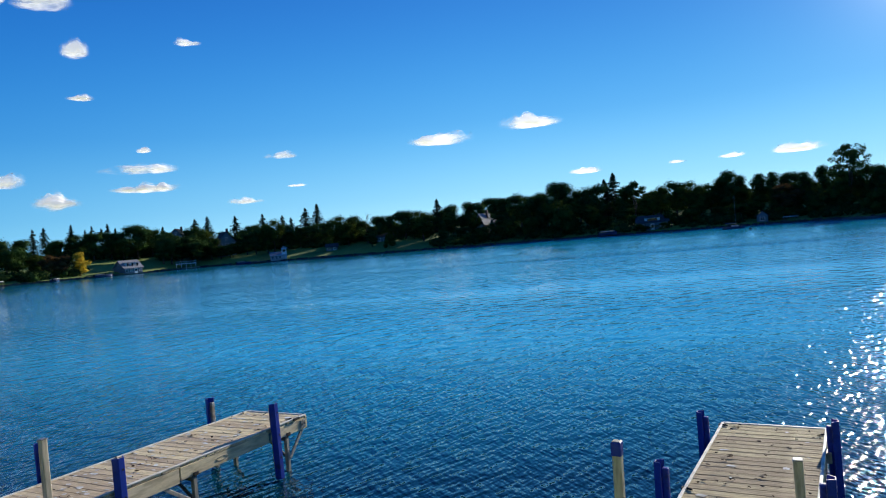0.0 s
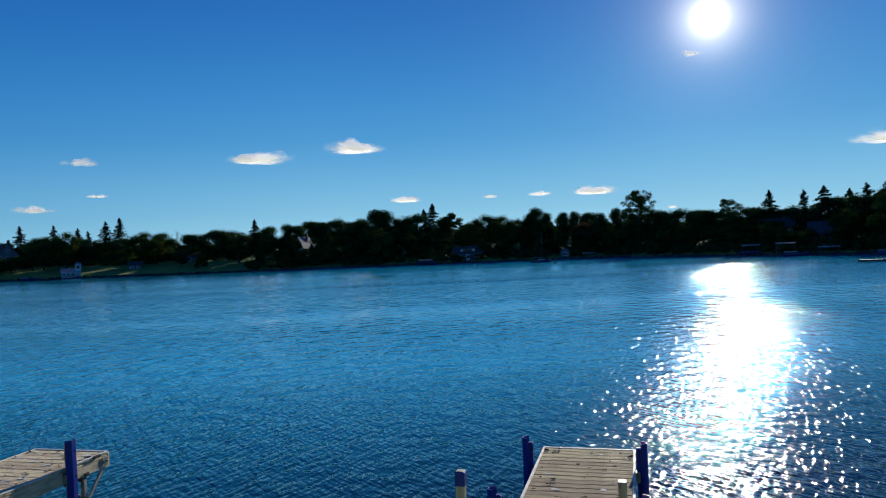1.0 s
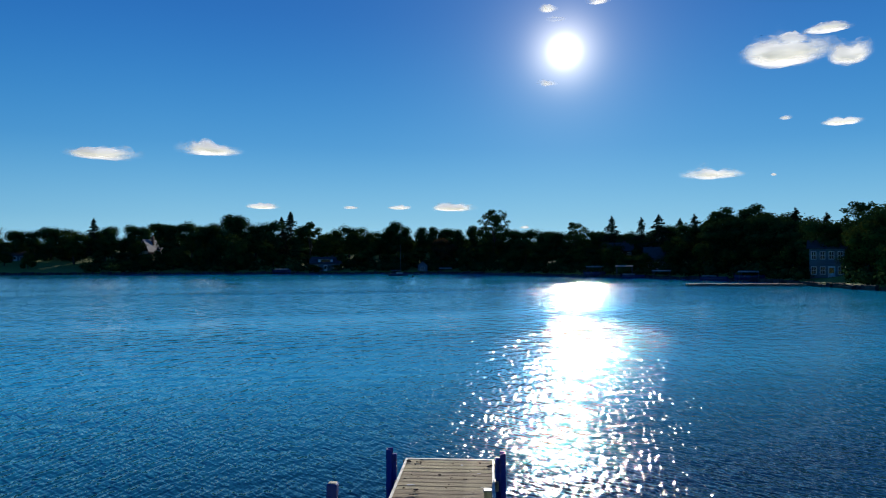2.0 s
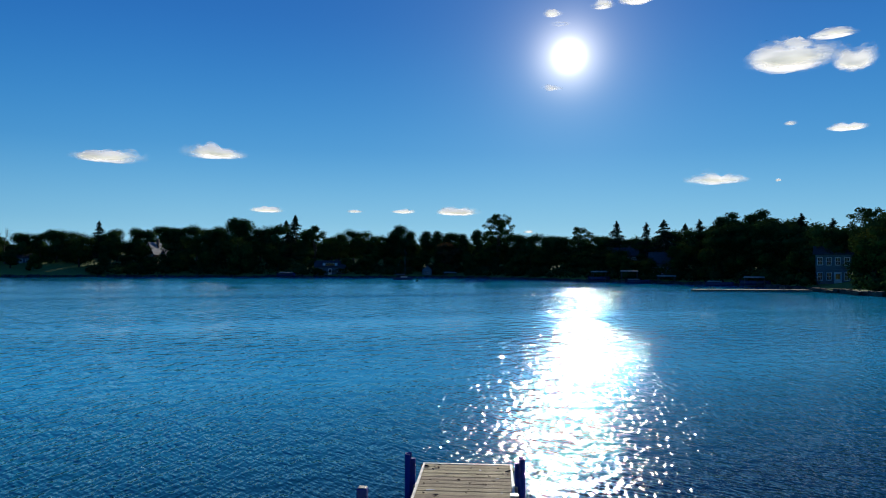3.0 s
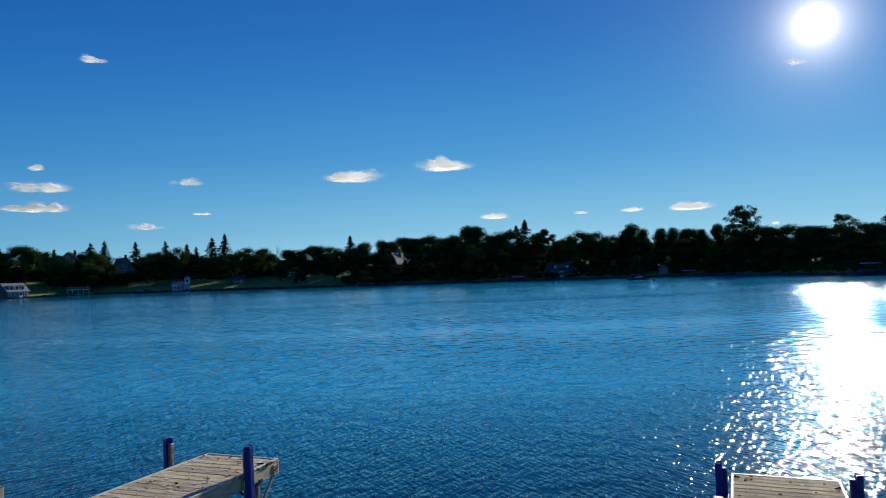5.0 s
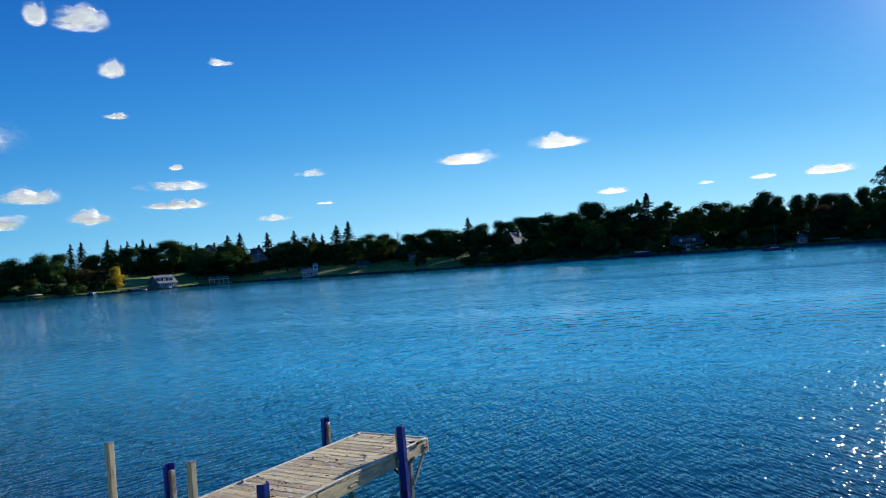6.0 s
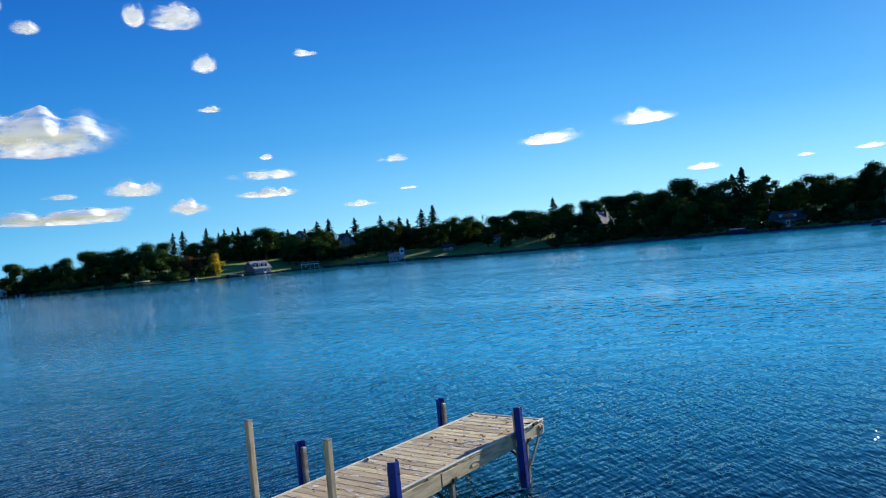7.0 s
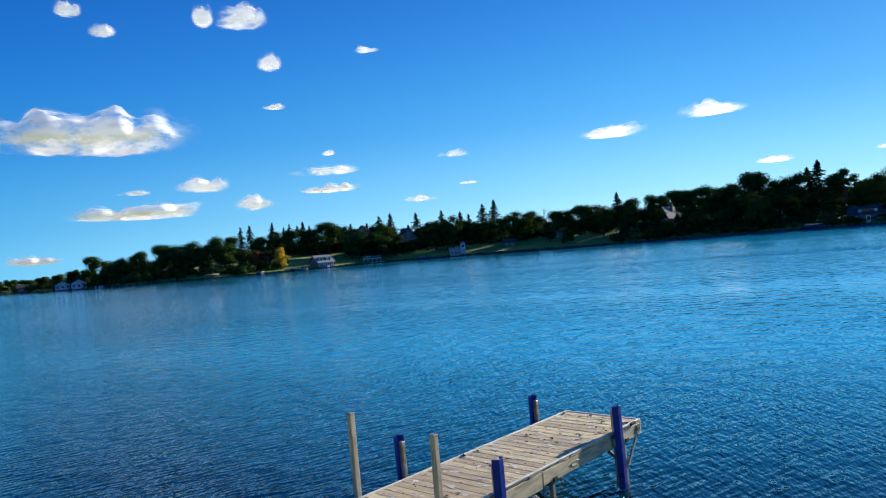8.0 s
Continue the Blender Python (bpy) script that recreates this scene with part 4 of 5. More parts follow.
def house(name, az, inland, w, d, el_top, eye, wall_mat, roof_mat, label, along=True, share=0.38, rows=1, cols=3, turn=0.0,
          dormers=0, porch=False, tower=0.0, chimney=True, category="house"):
    dist = shore_distance(az, eye) + inland
    x, y = place(az, dist, eye)
    base = min(land_height(x + a, y + b) for a in (-w / 2, 0, w / 2) for b in (-d / 2, 0, d / 2))
    base = max(base, 0.35)
    tall = max(3.42 + dist * math.tan(radians(el_top)) - base, 2.2)
    roof, h = tall * share, tall * (1 - share)
    top = empty(name, Matrix.Translation((x, y, base - 0.1)) @ Matrix.Rotation(radians(turn - az), 4, "Z"), label, category)
    bm = bmesh.new()
    gable_body(bm, w, d, h, roof, along)
    part("wall", bm, wall_mat, top)
    roof_slabs(top, w, d, h, roof, along, roof_mat)
    for r in range(rows):
        for c in range(cols):
            cx = (c + 0.5) / cols * w - w / 2
            cell = h / rows
            if r == 0 and c == cols // 2 and cols > 1:
                bm = bmesh.new()
                box(bm, (cx, -d / 2 - 0.04, min(1.0, cell * 0.42)), (0.95, 0.1, min(2.0, cell * 0.84)), None, 0.01)
                door = part("door", bm, M_TRIM, top, "white door")
                bm = bmesh.new()
                box(bm, (cx, -d / 2 - 0.1, min(1.4, cell * 0.55)), (0.6, 0.03, min(0.9, cell * 0.35)))
                part("pane", bm, M_PANE, door)
            else:
                window(top, cx, -d / 2, cell * (r + 0.55), min(1.1, w / cols * 0.55), min(1.3, cell * 0.5))
    if not along and roof > 1.2:
        window(top, 0, -d / 2, h + roof * 0.3, 0.8, roof * 0.35)
    for k in range(dormers):
        cx = (k + 0.5) / dormers * w * 0.8 - w * 0.4
        bm = bmesh.new()
        box(bm, (cx, -d * 0.28, h + roof * 0.42), (w * 0.5 / dormers, d * 0.3, roof * 0.62), None, 0.02)
        dm = part("dormer", bm, M_TRIM, top, "white dormer")
        bm = bmesh.new()
        box(bm, (cx, -d * 0.43 - 0.02, h + roof * 0.45), (w * 0.32 / dormers, 0.04, roof * 0.4))
        part("pane", bm, M_PANE, dm)
        bm = bmesh.new()
        beam(bm, (cx, -d * 0.46, h + roof * 0.76), (cx, -d * 0.08, h + roof * 0.76), w * 0.58 / dormers, 0.1)
        part("dormer_roof", bm, roof_mat, dm)
    if porch:
        for k in range(5):
            cx = -w / 2 + w * k / 4
            bm = bmesh.new()
            rod(bm, (cx, -d / 2 - 1.6, 0), (cx, -d / 2 - 1.6, h * 0.95), 0.09, 0.075, 10)
            part("column", bm, M_TRIM, top, "white porch column")
        for lev in (0.48, 0.95):
            bm = bmesh.new()
            box(bm, (0, -d / 2 - 0.85, h * lev), (w + 0.3, 1.8, 0.14), None, 0.02)
            part("porch_floor", bm, M_TRIM, top)
        bm = bmesh.new()
        box(bm, (0, -d / 2 - 1.65, h * 0.48 + 0.85), (w, 0.06, 0.07), None, 0.01)
        rail = part("railing", bm, M_TRIM, top)
        for k in range(int(w / 0.3)):
            bm = bmesh.new()
            box(bm, (-w / 2 + 0.15 + 0.3 * k, -d / 2 - 1.65, h * 0.48 + 0.46), (0.035, 0.035, 0.76))
            part("baluster", bm, M_TRIM, rail)
    if tower:
        tz = 3.42 + dist * math.tan(radians(tower)) - base
        bm = bmesh.new()
        box(bm, (w / 2 - 0.3, -d / 2 + 0.6, tz * 0.42), (1.5, 1.5, tz * 0.84), None, 0.03)
        tw = part("tower", bm, M_TRIM, top, "small white lookout tower")
        bm = bmesh.new()
        rod(bm, (w / 2 - 0.3, -d / 2 + 0.6, tz * 0.84), (w / 2 - 0.3, -d / 2 + 0.6, tz), 1.15, 0.05, 4)
        part("tower_roof", bm, roof_mat, tw)
        bm = bmesh.new()
        box(bm, (w / 2 - 0.3, -d / 2 - 0.16, tz * 0.66), (0.8, 0.06, tz * 0.16))
        part("pane", bm, M_PANE, tw)
    if chimney:
        bm = bmesh.new()
        box(bm, (w * 0.22, d * 0.1, h + roof * 0.95), (0.7, 0.6, roof * 0.9), None, 0.03)
        part("chimney", bm, M_BRICK, top, "brick chimney")
    return top


house("boathouse", -50.0, 1.0, 4.0, 6, -0.12, EYE_L, M_WHITE, M_ROOF, "low white gabled boathouse at the water's edge", False, 0.42, 1, 3, chimney=False, category="boathouse")
house("boathouse", -48.95, 1.0, 4.0, 6, -0.08, EYE_L, M_WHITE, M_ROOF, "low white gabled boathouse at the water's edge", False, 0.42, 1, 3, chimney=False, category="boathouse")
house("shed", -52.3, 4, 4.6, 4, -0.3, EYE_L, M_GREY, M_ROOF, "low grey shed near the water", True, 0.4, 1, 2, chimney=False, category="shed")
house("boathouse", -31.2, 1.5, 5.6, 5, 0.14, EYE_L, M_GREY, M_ROOF_PALE, "grey boathouse with a pale steep roof and white dormers", True, 0.55, 1, 4, turn=34, dormers=3, chimney=False, category="boathouse")
house("boathouse", -20.1, 0.8, 4.4, 4.5, -0.15, EYE_L, M_WHITE, M_ROOF_PALE, "white boathouse with a small lookout tower", True, 0.35, 1, 4, tower=0.34, porch=True, chimney=False, category="boathouse")
house("shed", -15.8, 12, 3.6, 3, 0.02, EYE_L, M_GREY, M_ROOF, "small grey garden shed on the lawn", True, 0.4, 1, 2, chimney=False, category="shed")
house("house", -27.6, 40, 5.5, 8, 2.25, EYE_L, M_GREY, M_ROOF, "tall pale blue grey house between the trees", False, 0.25, 3, 3, turn=-10)
house("house", -24.2, 20, 6.0, 8, 1.75, EYE_L, M_GREY, M_ROOF, "grey gabled house with white windows among trees", False, 0.4, 2, 3, turn=12)
house("house", -12.1, 24, 6.5, 7, 0.68, EYE_L, M_GREY, M_ROOF, "low grey house with a pale porch behind trees", True, 0.4, 1, 4)
house("house", -3.6, 22, 2.8, 8, 1.6, EYE_R, M_BRICK, M_ROOF_PALE, "dark house with bright sunlit steep roofs", False, 0.42, 2, 3, turn=-24)
house("house", -2.6, 21, 2.0, 6, 1.15, EYE_R, M_BRICK, M_ROOF_PALE, "dark house wing with a bright sunlit roof", False, 0.42, 1, 2, turn=-28, chimney=False)
house("house", 9.7, 6, 8.0, 8, 0.3, EYE_R, M_GREY, M_ROOF, "pale grey lakeside house with a white dormer", True, 0.42, 1, 3, dormers=1)
house("garage", 17.6, 3, 2.6, 5, -0.02, EYE_R, M_GREY, M_ROOF, "small grey gabled garage near the water", False, 0.4, 1, 1, chimney=False, category="garage")
house("house", 48.2, 15, 4.6, 6, 1.45, EYE_R, M_GREY, M_ROOF, "two storey grey lake house with rows of windows", True, 0.2, 2, 4)
house("house", 36.6, 11, 6.0, 6, 1.05, EYE_R, M_GREY, M_ROOF, "low grey house under dark trees", True, 0.4, 1, 4)
house("house", 33.4, 20, 6.5, 6, 1.42, EYE_R, M_BRICK, M_ROOF, "dark brick house with a shingle roof among trees", True, 0.3, 2, 4)


def at_shore(az, inland, eye):
    dist = shore_distance(az, eye) + inland
    return dist, place(az, dist, eye)


def hull_mesh(length, beam_w, depth):
    """An open-topped hull, bow towards +x, keel at z = -0.25."""
    bm = bmesh.new()
    ribs = []
    for k in range(11):
        u = k / 10
        half = beam_w / 2 * (1 - max(0, (u - 0.45) / 0.55) ** 2.2) * (0.86 + 0.14 * min(1, u * 3)) + 0.015
        sheer = depth * (1 + 0.25 * max(0, u - 0.4))
        x = (u - 0.5) * length
        ribs.append([bm.verts.new((x, s * half * f, z)) for s, f, z in ((-1, 1, sheer), (-1, 0.85, 0.1), (-1, 0.3, -0.25), (1, 0.3, -0.25), (1, 0.85, 0.1), (1, 1, sheer))])
    for a, b in zip(ribs, ribs[1:]):
        for k in range(5):
            bm.faces.new((a[k], b[k], b[k + 1], a[k + 1]))
        bm.faces.new((a[5], b[5], b[0], a[0]))
    bm.faces.new(ribs[0])
    bm.faces.new(ribs[-1][::-1])
    bmesh.ops.recalc_face_normals(bm, faces=bm.faces)
    return bm


def motorboat(x, y, z, turn, hull_mat, label, covered=True):
    top = empty("motorboat", Matrix.Translation((x, y, z)) @ Matrix.Rotation(radians(turn), 4, "Z"), label, "boat")
    part("hull", hull_mesh(4.6, 1.8, 0.62), hull_mat, top, smooth=True)
    bm = bmesh.new()
    box(bm, (0.5, 0, 0.85), (0.05, 1.35, 0.4), Matrix.Rotation(radians(-25), 4, "Y"), 0.01)
    part("windscreen", bm, M_PANE, top)
    bm = bmesh.new()
    box(bm, (-2.4, 0, 0.55), (0.35, 0.4, 0.75), None, 0.06)
    part("outboard_motor", bm, M_HOLE, top)
    if covered:
        bm = bmesh.new()
        box(bm, (-0.9, 0, 0.78), (2.2, 1.6, 0.2), None, 0.08)
        part("cover", bm, M_CANVAS, top, "pale canvas cover")
    return top


def boat_lift(az, el, inland, eye, turn, with_boat):
    """A canopy on four posts over a berth."""
    dist, (x, y) = at_shore(az, inland, eye)
    z = 3.42 + dist * math.tan(radians(el))
    top = empty("boat_lift", Matrix.Translation((x, y, 0)) @ Matrix.Rotation(radians(turn - az), 4, "Z"), "boat lift with a white canvas canopy in the shallows", "boat lift", "boat lifts")
    for px in (-1.5, 1.5):
        for py in (-1.1, 1.1):
            bm = bmesh.new()
            rod(bm, (px, py, -1), (px, py, z - 0.1), 0.045, None, 8)
            part("post", bm, M_LEG, top)
    bm = bmesh.new()
    rings = []
    for k in range(9):
        a = math.pi * k / 8
        rings.append([bm.verts.new((px, -1.3 * math.cos(a), z - 0.2 + 0.2 * math.sin(a))) for px in (-1.7, 1.7)])
    for a, b in zip(rings, rings[1:]):
        bm.faces.new((a[0], b[0], b[1], a[1]))
    ob = part("canopy", bm, M_CANVAS, top, "white canvas canopy", True)
    ob.modifiers.new("cloth", "SOLIDIFY").thickness = 0.04
    for py in (-1.1, 1.1):
        bm = bmesh.new()
        rod(bm, (-1.5, py, 0.25), (1.5, py, 0.25), 0.05, None, 8)
        part("rail", bm, M_LEG, top)
    if with_boat:
        motorboat(x, y, 0.45, turn - az, M_NAVYHULL, "dark hulled motorboat resting on a boat lift", False)


for k, (az, el, inland) in enumerate(((31.6, -0.42, -2), (33.9, -0.36, -2), (36.7, -0.72, -2), (43.1, -0.75, -2), (19.5, -0.56, -2), (-39.7, -0.6, -2), (6.8, -0.62, -2))):
    boat_lift(az, el, inland, EYE_L if az in (-39.7, 6.8) else EYE_R, (k * 7) % 20 - 10, k % 3 == 0)


def pavilion(az, inland, eye):
    """An open boathouse: posts, flat roof deck and railing."""
    dist, (x, y) = at_shore(az, inland, eye)
    top = empty("boat_pavilion", Matrix.Translation((x, y, 0)) @ Matrix.Rotation(radians(-az), 4, "Z"), "open white boat pavilion with a railed flat roof", "boathouse")
    for px in (-2.7, -1.35, 0, 1.35, 2.7):
        for py in (-1.8, 1.8):
            bm = bmesh.new()
            box(bm, (px, py, 0.45), (0.14, 0.14, 2.3), None, 0.01)
            part("post", bm, M_TRIM, top)
    bm = bmesh.new()
    box(bm, (0, 0, 1.65), (5.8, 4.2, 0.2), None, 0.03)
    part("roof", bm, M_TRIM, top)
    bm = bmesh.new()
    box(bm, (0, 0, 0.35), (7.6, 4.0, 0.16), None, 0.02)
    part("floor", bm, M_BEAM, top)
    bm = bmesh.new()
    box(bm, (0, -2.0, 2.35), (5.8, 0.07, 0.08), None, 0.01)
    rail = part("railing", bm, M_TRIM, top)
    for k in range(12):
        bm = bmesh.new()
        box(bm, (-2.8 + 0.51 * k, -2.0, 2.03), (0.05, 0.05, 0.6))
        part("baluster", bm, M_TRIM, rail)


pavilion(-27.1, 0.5, EYE_L)
motorboat(-154, 138.5, 0.0, 125, M_HULL, "small white motorboat with a pale cover on the water")
for az, inland, turn in ((34.6, -4, 10), (-36.4, -3, 75), (-33.3, -3, 20), (40.6, -3, -10), (-23.2, -3, 15)):
    _, (x, y) = at_shore(az, inland, EYE_R)
    motorboat(x, y, 0.0, turn - az, M_NAVYHULL, "moored dark motorboat with a pale canvas cover near the shore")


def sailboat(x, y, turn):
    top = empty("sailboat", Matrix.Translation((x, y, 0)) @ Matrix.Rotation(radians(turn), 4, "Z") @ Matrix.Scale(0.8, 4), "moored dark hulled sailboat with a bare mast", "sailboat")
    part("hull", hull_mesh(5.8, 1.9, 0.6), M_NAVYHULL, top, smooth=True)
    bm = bmesh.new()
    box(bm, (0.3, 0, 0.78), (2.0, 1.1, 0.36), None, 0.1)
    part("cabin", bm, M_HULL, top, "white cabin top")
    bm = bmesh.new()
    rod(bm, (0.6, 0, 0.4), (0.6, 0, 9.2), 0.05, 0.03, 8)
    mast = part("mast", bm, M_LEG, top, "bare aluminium mast")
    bm = bmesh.new()
    rod(bm, (0.55, 0, 1.45), (-2.2, 0, 1.5), 0.04, None, 8)
    part("boom", bm, M_STEEL, mast)
    bm = bmesh.new()
    box(bm, (-0.85, 0, 1.6), (2.5, 0.2, 0.2), None, 0.07)
    part("furled_sail", bm, M_NAVYHULL, mast, "furled sail under a dark cover")
    for end in ((2.85, 0, 0.75), (-2.85, 0, 0.65), (0.5, 0.9, 0.6), (0.5, -0.9, 0.6)):
        bm = bmesh.new()
        rod(bm, (0.6, 0, 9.0), end, 0.006, None, 5)
        part("stay", bm, M_STEEL, top)


sailboat(42.9, 156.5, -12)
bm = bmesh.new()
bmesh.ops.create_uvsphere(bm, u_segments=12, v_segments=8, radius=0.26, matrix=Matrix.Translation((41.6, 140.5, 0.1)))
rod(bm, (41.6, 140.5, 0.3), (41.6, 140.5, 0.46), 0.07, 0.05, 8)
tagged(part("mooring_buoy", bm, M_HOLE, smooth=True), "small dark round mooring buoy on the water", "buoy")


def pier(a, b, z, width, label):
    """A long low pier on piles."""
    a, b = Vector((*a, 0)), Vector((*b, 0))
    length = (b - a).length
    ang = math.atan2(b.y - a.y, b.x - a.x)
    top = empty("pier", Matrix.Translation(a) @ Matrix.Rotation(ang, 4, "Z"), label, "pier")
    plank = None
    n = int(length / 0.3)
    for k in range(n):
        m = Matrix.Translation((0.15 + 0.3 * k, 0, z))
        if plank is None:
            bm = bmesh.new()
            box(bm, (0, 0, 0), (0.28, width, 0.05), None, 0.006)
            plank = part("plank", bm, M_LEG, top)
            plank.matrix_basis = m
        else:
            again(plank, top, m)
    for side in (-1, 1):
        bm = bmesh.new()
        beam(bm, (0, side * (width / 2 - 0.1), z - 0.13), (length, side * (width / 2 - 0.1), z - 0.13), 0.08, 0.2, 0.01)
        part("side_beam", bm, M_LEG, top)
    for k in range(int(length / 2.4) + 1):
        for side in (-1, 1):
            bm = bmesh.new()
            rod(bm, (2.4 * k, side * (width / 2 - 0.1), -1.2), (2.4 * k, side * (width / 2 - 0.1), z + (0.5 if k % 2 else -0.05)), 0.07, None, 8)
            part("pile", bm, M_LEG, top)


pier((61.5, 78.1), (76.5, 73.0), 0.32, 1.4, "long low dark weathered pier reaching out from the wooded shore")
pier((-84.5, 203.4), (-80.0, 199.0), 0.5, 1.6, "short weathered pier beside a white boathouse")
pier((-62, 204.5), (-58, 200), 0.5, 1.4, "short weathered pier below the lawns")
pier((66, 158), (70, 150), 0.45, 1.6, "short weathered pier on the wooded shore")

# ---- clouds ----


def cloud_material():
    """White vapour: sunlit, with emission painted in for scattered light, thinning to ragged edges."""
    m = bpy.data.materials.new("cloud_white")
    m.use_nodes = True
    n, l = m.node_tree.nodes, m.node_tree.links
    n.clear()
    out = n.new("ShaderNodeOutputMaterial")
    dif = n.new("ShaderNodeBsdfDiffuse")
    dif.inputs[0].default_value = (0.85, 0.83, 0.82, 1)
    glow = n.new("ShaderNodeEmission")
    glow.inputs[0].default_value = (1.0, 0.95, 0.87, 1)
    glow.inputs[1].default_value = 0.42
    # noise varies the painted glow, as if through thick and thin parts
    pos = n.new("ShaderNodeNewGeometry")
    bulk = n.new("ShaderNodeMapping")
    bulk.inputs["Scale"].default_value = (0.35, 0.35, 1.6)
    l.new(pos.outputs["Position"], bulk.inputs[0])
    dense = n.new("ShaderNodeTexNoise")
    dense.inputs["Scale"].default_value = 0.02
    dense.inputs["Detail"].default_value = 3
    l.new(bulk.outputs[0], dense.inputs[0])
    shade = n.new("ShaderNodeMapRange")
    shade.inputs[1].default_value, shade.inputs[2].default_value = 0.32, 0.62
    shade.inputs[3].default_value, shade.inputs[4].default_value = 0.6, 1.0
    l.new(dense.outputs[0], shade.inputs[0])
    # painted glow rises towards the sun, standing in for forward scatter
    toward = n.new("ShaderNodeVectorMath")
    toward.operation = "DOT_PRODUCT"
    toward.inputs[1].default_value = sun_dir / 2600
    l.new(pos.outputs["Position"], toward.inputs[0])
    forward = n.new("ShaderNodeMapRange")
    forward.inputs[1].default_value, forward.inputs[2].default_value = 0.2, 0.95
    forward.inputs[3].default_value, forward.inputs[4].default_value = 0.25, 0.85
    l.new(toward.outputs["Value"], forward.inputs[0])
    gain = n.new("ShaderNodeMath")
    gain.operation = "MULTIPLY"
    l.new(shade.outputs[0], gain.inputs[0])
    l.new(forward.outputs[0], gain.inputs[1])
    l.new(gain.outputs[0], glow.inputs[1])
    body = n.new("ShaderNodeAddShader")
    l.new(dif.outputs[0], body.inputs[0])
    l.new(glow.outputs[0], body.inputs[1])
    clear = n.new("ShaderNodeBsdfTransparent")
    thin = n.new("ShaderNodeMixShader")
    core = n.new("ShaderNodeAttribute")
    core.attribute_name = "core"
    own = n.new("ShaderNodeTexCoord")
    which = n.new("ShaderNodeObjectInfo")
    apart = n.new("ShaderNodeMath")
    apart.operation = "MULTIPLY"
    apart.inputs[1].default_value = 900
    l.new(which.outputs["Random"], apart.inputs[0])
    place_in = n.new("ShaderNodeCombineXYZ")
    l.new(apart.outputs[0], place_in.inputs[1])
    mp = n.new("ShaderNodeMapping")
    mp.inputs["Scale"].default_value = (0.55, 0.0, 1.3)
    l.new(own.outputs["Object"], mp.inputs[0])
    l.new(place_in.outputs[0], mp.inputs["Location"])
    tex = n.new("ShaderNodeTexNoise")
    tex.inputs["Scale"].default_value = 0.02
    tex.inputs["Detail"].default_value = 3
    l.new(mp.outputs[0], tex.inputs[0])
    mul = n.new("ShaderNodeMath")
    mul.operation = "MULTIPLY_ADD"
    mul.inputs[1].default_value = 4.0
    mul.inputs[2].default_value = -1.6
    l.new(tex.outputs[0], mul.inputs[0])
    add = n.new("ShaderNodeMath")
    l.new(mul.outputs[0], add.inputs[0])
    l.new(core.outputs["Fac"], add.inputs[1])
    mr = n.new("ShaderNodeMapRange")
    mr.interpolation_type = "SMOOTHSTEP"
    mr.inputs[1].default_value, mr.inputs[2].default_value = 0.0, 1.3
    l.new(add.outputs[0], mr.inputs[0])
    rim = n.new("ShaderNodeMapRange")
    rim.interpolation_type = "SMOOTHSTEP"
    rim.inputs[1].default_value, rim.inputs[2].default_value = 0.0, 0.55
    l.new(core.outputs["Fac"], rim.inputs[0])
    both = n.new("ShaderNodeMath")
    both.operation = "MULTIPLY"
    l.new(mr.outputs[0], both.inputs[0])
    l.new(rim.outputs[0], both.inputs[1])
    l.new(both.outputs[0], thin.inputs[0])
    l.new(clear.outputs[0], thin.inputs[1])
    l.new(body.outputs[0], thin.inputs[2])
    l.new(thin.outputs[0], out.inputs[0])
    return m


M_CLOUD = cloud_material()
CLOUD_RNG = random.Random(77)


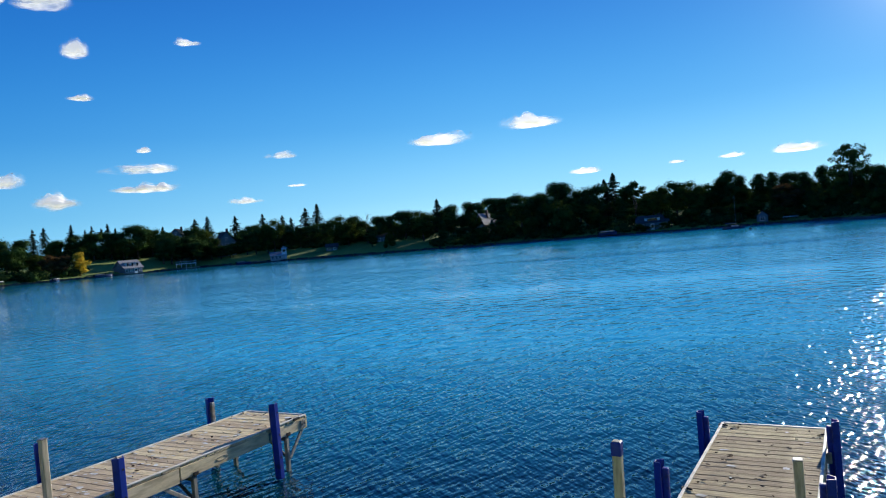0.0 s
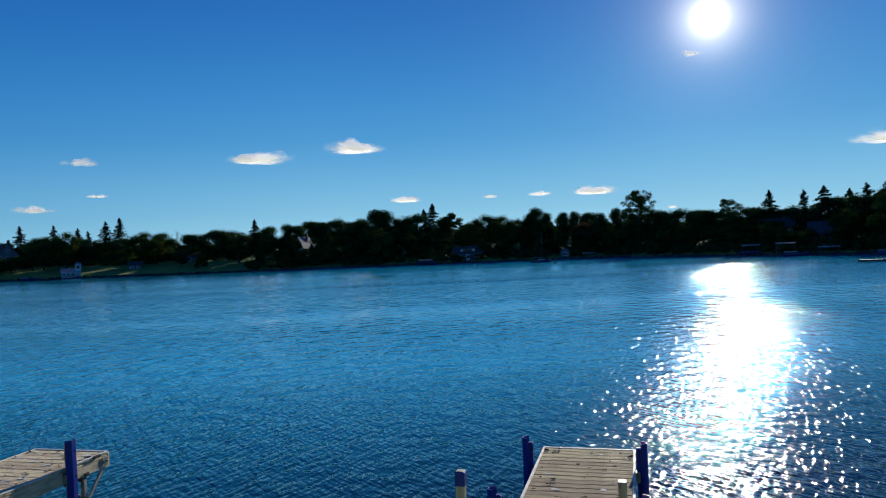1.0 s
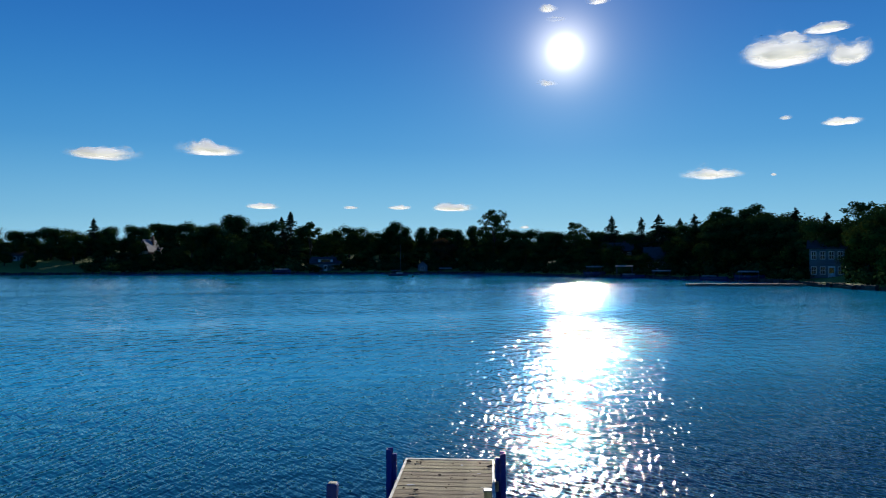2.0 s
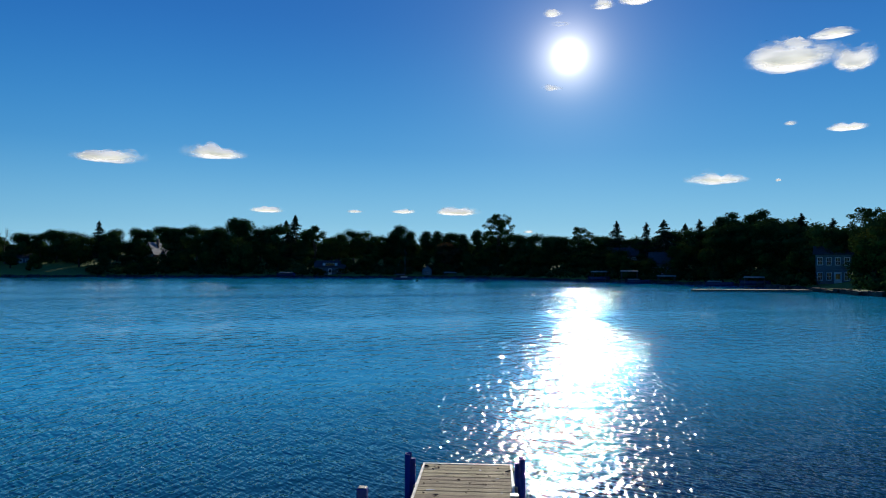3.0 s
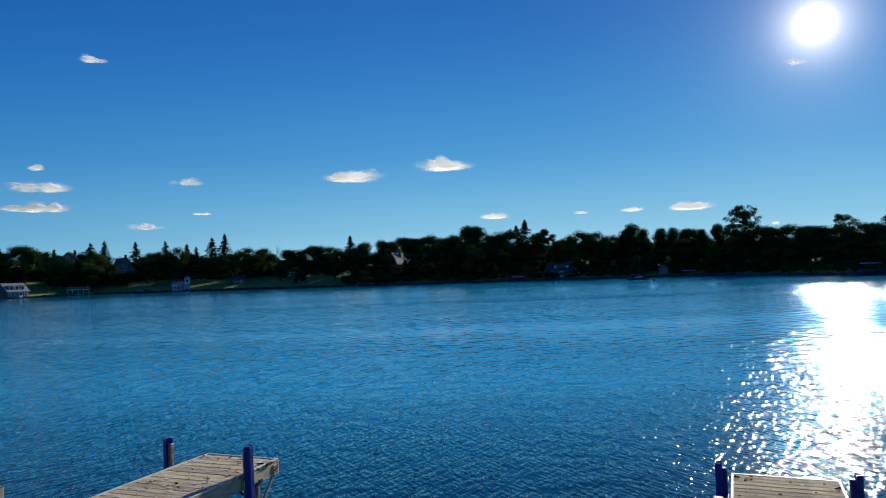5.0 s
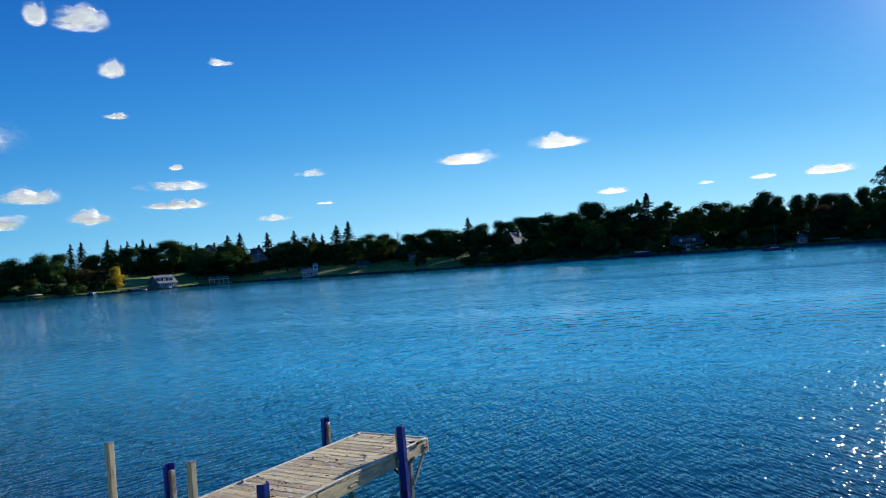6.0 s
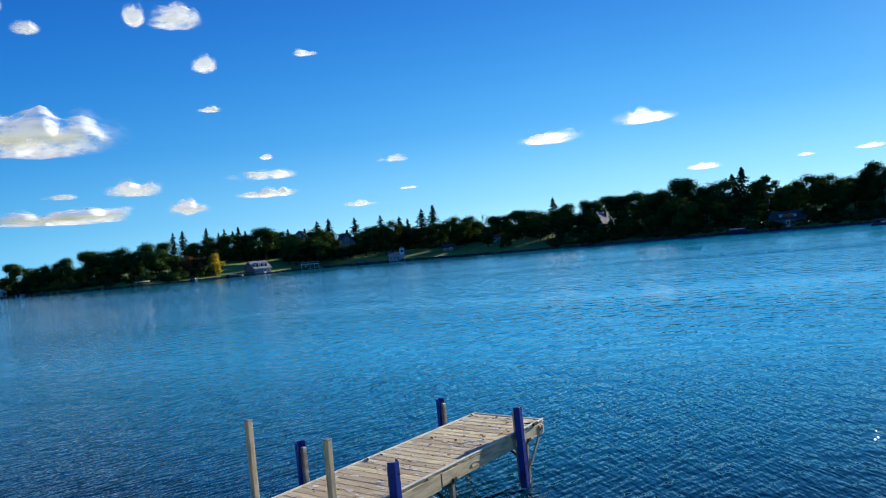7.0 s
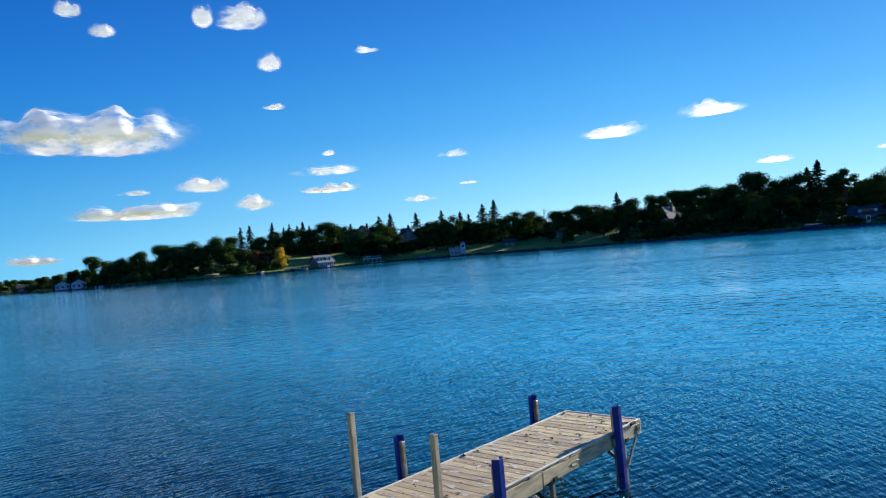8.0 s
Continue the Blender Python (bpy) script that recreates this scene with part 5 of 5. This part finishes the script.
def cloud(az, el, wide, high, eye):
    """A small fair-weather cloud: uneven heaps on a flat base. Angles in degrees."""
    dist = 2600.0
    w, h = dist * math.tan(radians(wide)) * 1.12, dist * math.tan(radians(high)) * 1.1
    x, y = place(az, dist, eye)
    z = 3.4 + dist * math.tan(radians(el))
    rng = CLOUD_RNG
    bm = bmesh.new()
    core = bm.verts.layers.float.new("core")
    sheet = wide > 8
    count = max(2, min(8, int((2.0 if sheet else 1.3) * wide / max(high, 0.4)) + 1))
    peak = rng.uniform(0.25, 0.75)
    lumps = []
    for k in range(count):
        u = (k + rng.uniform(0.2, 0.8)) / count
        lumps.append((2 * u - 1, rng.uniform(1.5, 2.4) / count, max(0.3, 1 - abs(u - peak) * (0.15 if sheet else 0.5 if wide < 2.1 * high else 1.4)) * rng.uniform(0.85 if sheet else 0.65, 1.0)))
    shift = Vector([rng.uniform(-90, 90) for _ in range(3)])
    for v in bmesh.ops.create_icosphere(bm, subdivisions=5 if wide > 2 else 4, radius=1.0)["verts"]:
        q = v.co.copy()
        v[core] = 1 - math.hypot(q.x, q.z)
        end = math.sqrt(max(1 - q.x * q.x, 0.0))
        rise = sum((t * max(0.0, 1 - ((q.x - u) / r) ** 2)) ** 2 for u, r, t in lumps) ** 0.5 * 0.85 + 0.2 * end
        f = 1 + (0.2 if sheet else 0.45) * noise.noise(q * 3 + shift) + 0.3 * noise.noise(q * 8 + shift)
        up = q.z / max(end, 0.05) * rise * 0.75 * f if q.z > 0 else q.z * (0.16 + 0.16 * f)
        v.co = Vector((q.x * w * 0.5 * (0.9 + 0.1 * f), q.y * w * 0.2 * (0.3 + rise), (up - 0.2) * h))
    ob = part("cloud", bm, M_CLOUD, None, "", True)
    ob.matrix_world = Matrix.Translation((x, y, z)) @ Matrix.Rotation(-radians(az), 4, "Z")
    big = "long flat white cloud" if wide > 8 else "small white fair weather cloud" if wide > 2.3 else "tiny white wisp of cloud"
    tagged(ob, big + " floating in the blue sky", "cloud", "clouds in the sky")


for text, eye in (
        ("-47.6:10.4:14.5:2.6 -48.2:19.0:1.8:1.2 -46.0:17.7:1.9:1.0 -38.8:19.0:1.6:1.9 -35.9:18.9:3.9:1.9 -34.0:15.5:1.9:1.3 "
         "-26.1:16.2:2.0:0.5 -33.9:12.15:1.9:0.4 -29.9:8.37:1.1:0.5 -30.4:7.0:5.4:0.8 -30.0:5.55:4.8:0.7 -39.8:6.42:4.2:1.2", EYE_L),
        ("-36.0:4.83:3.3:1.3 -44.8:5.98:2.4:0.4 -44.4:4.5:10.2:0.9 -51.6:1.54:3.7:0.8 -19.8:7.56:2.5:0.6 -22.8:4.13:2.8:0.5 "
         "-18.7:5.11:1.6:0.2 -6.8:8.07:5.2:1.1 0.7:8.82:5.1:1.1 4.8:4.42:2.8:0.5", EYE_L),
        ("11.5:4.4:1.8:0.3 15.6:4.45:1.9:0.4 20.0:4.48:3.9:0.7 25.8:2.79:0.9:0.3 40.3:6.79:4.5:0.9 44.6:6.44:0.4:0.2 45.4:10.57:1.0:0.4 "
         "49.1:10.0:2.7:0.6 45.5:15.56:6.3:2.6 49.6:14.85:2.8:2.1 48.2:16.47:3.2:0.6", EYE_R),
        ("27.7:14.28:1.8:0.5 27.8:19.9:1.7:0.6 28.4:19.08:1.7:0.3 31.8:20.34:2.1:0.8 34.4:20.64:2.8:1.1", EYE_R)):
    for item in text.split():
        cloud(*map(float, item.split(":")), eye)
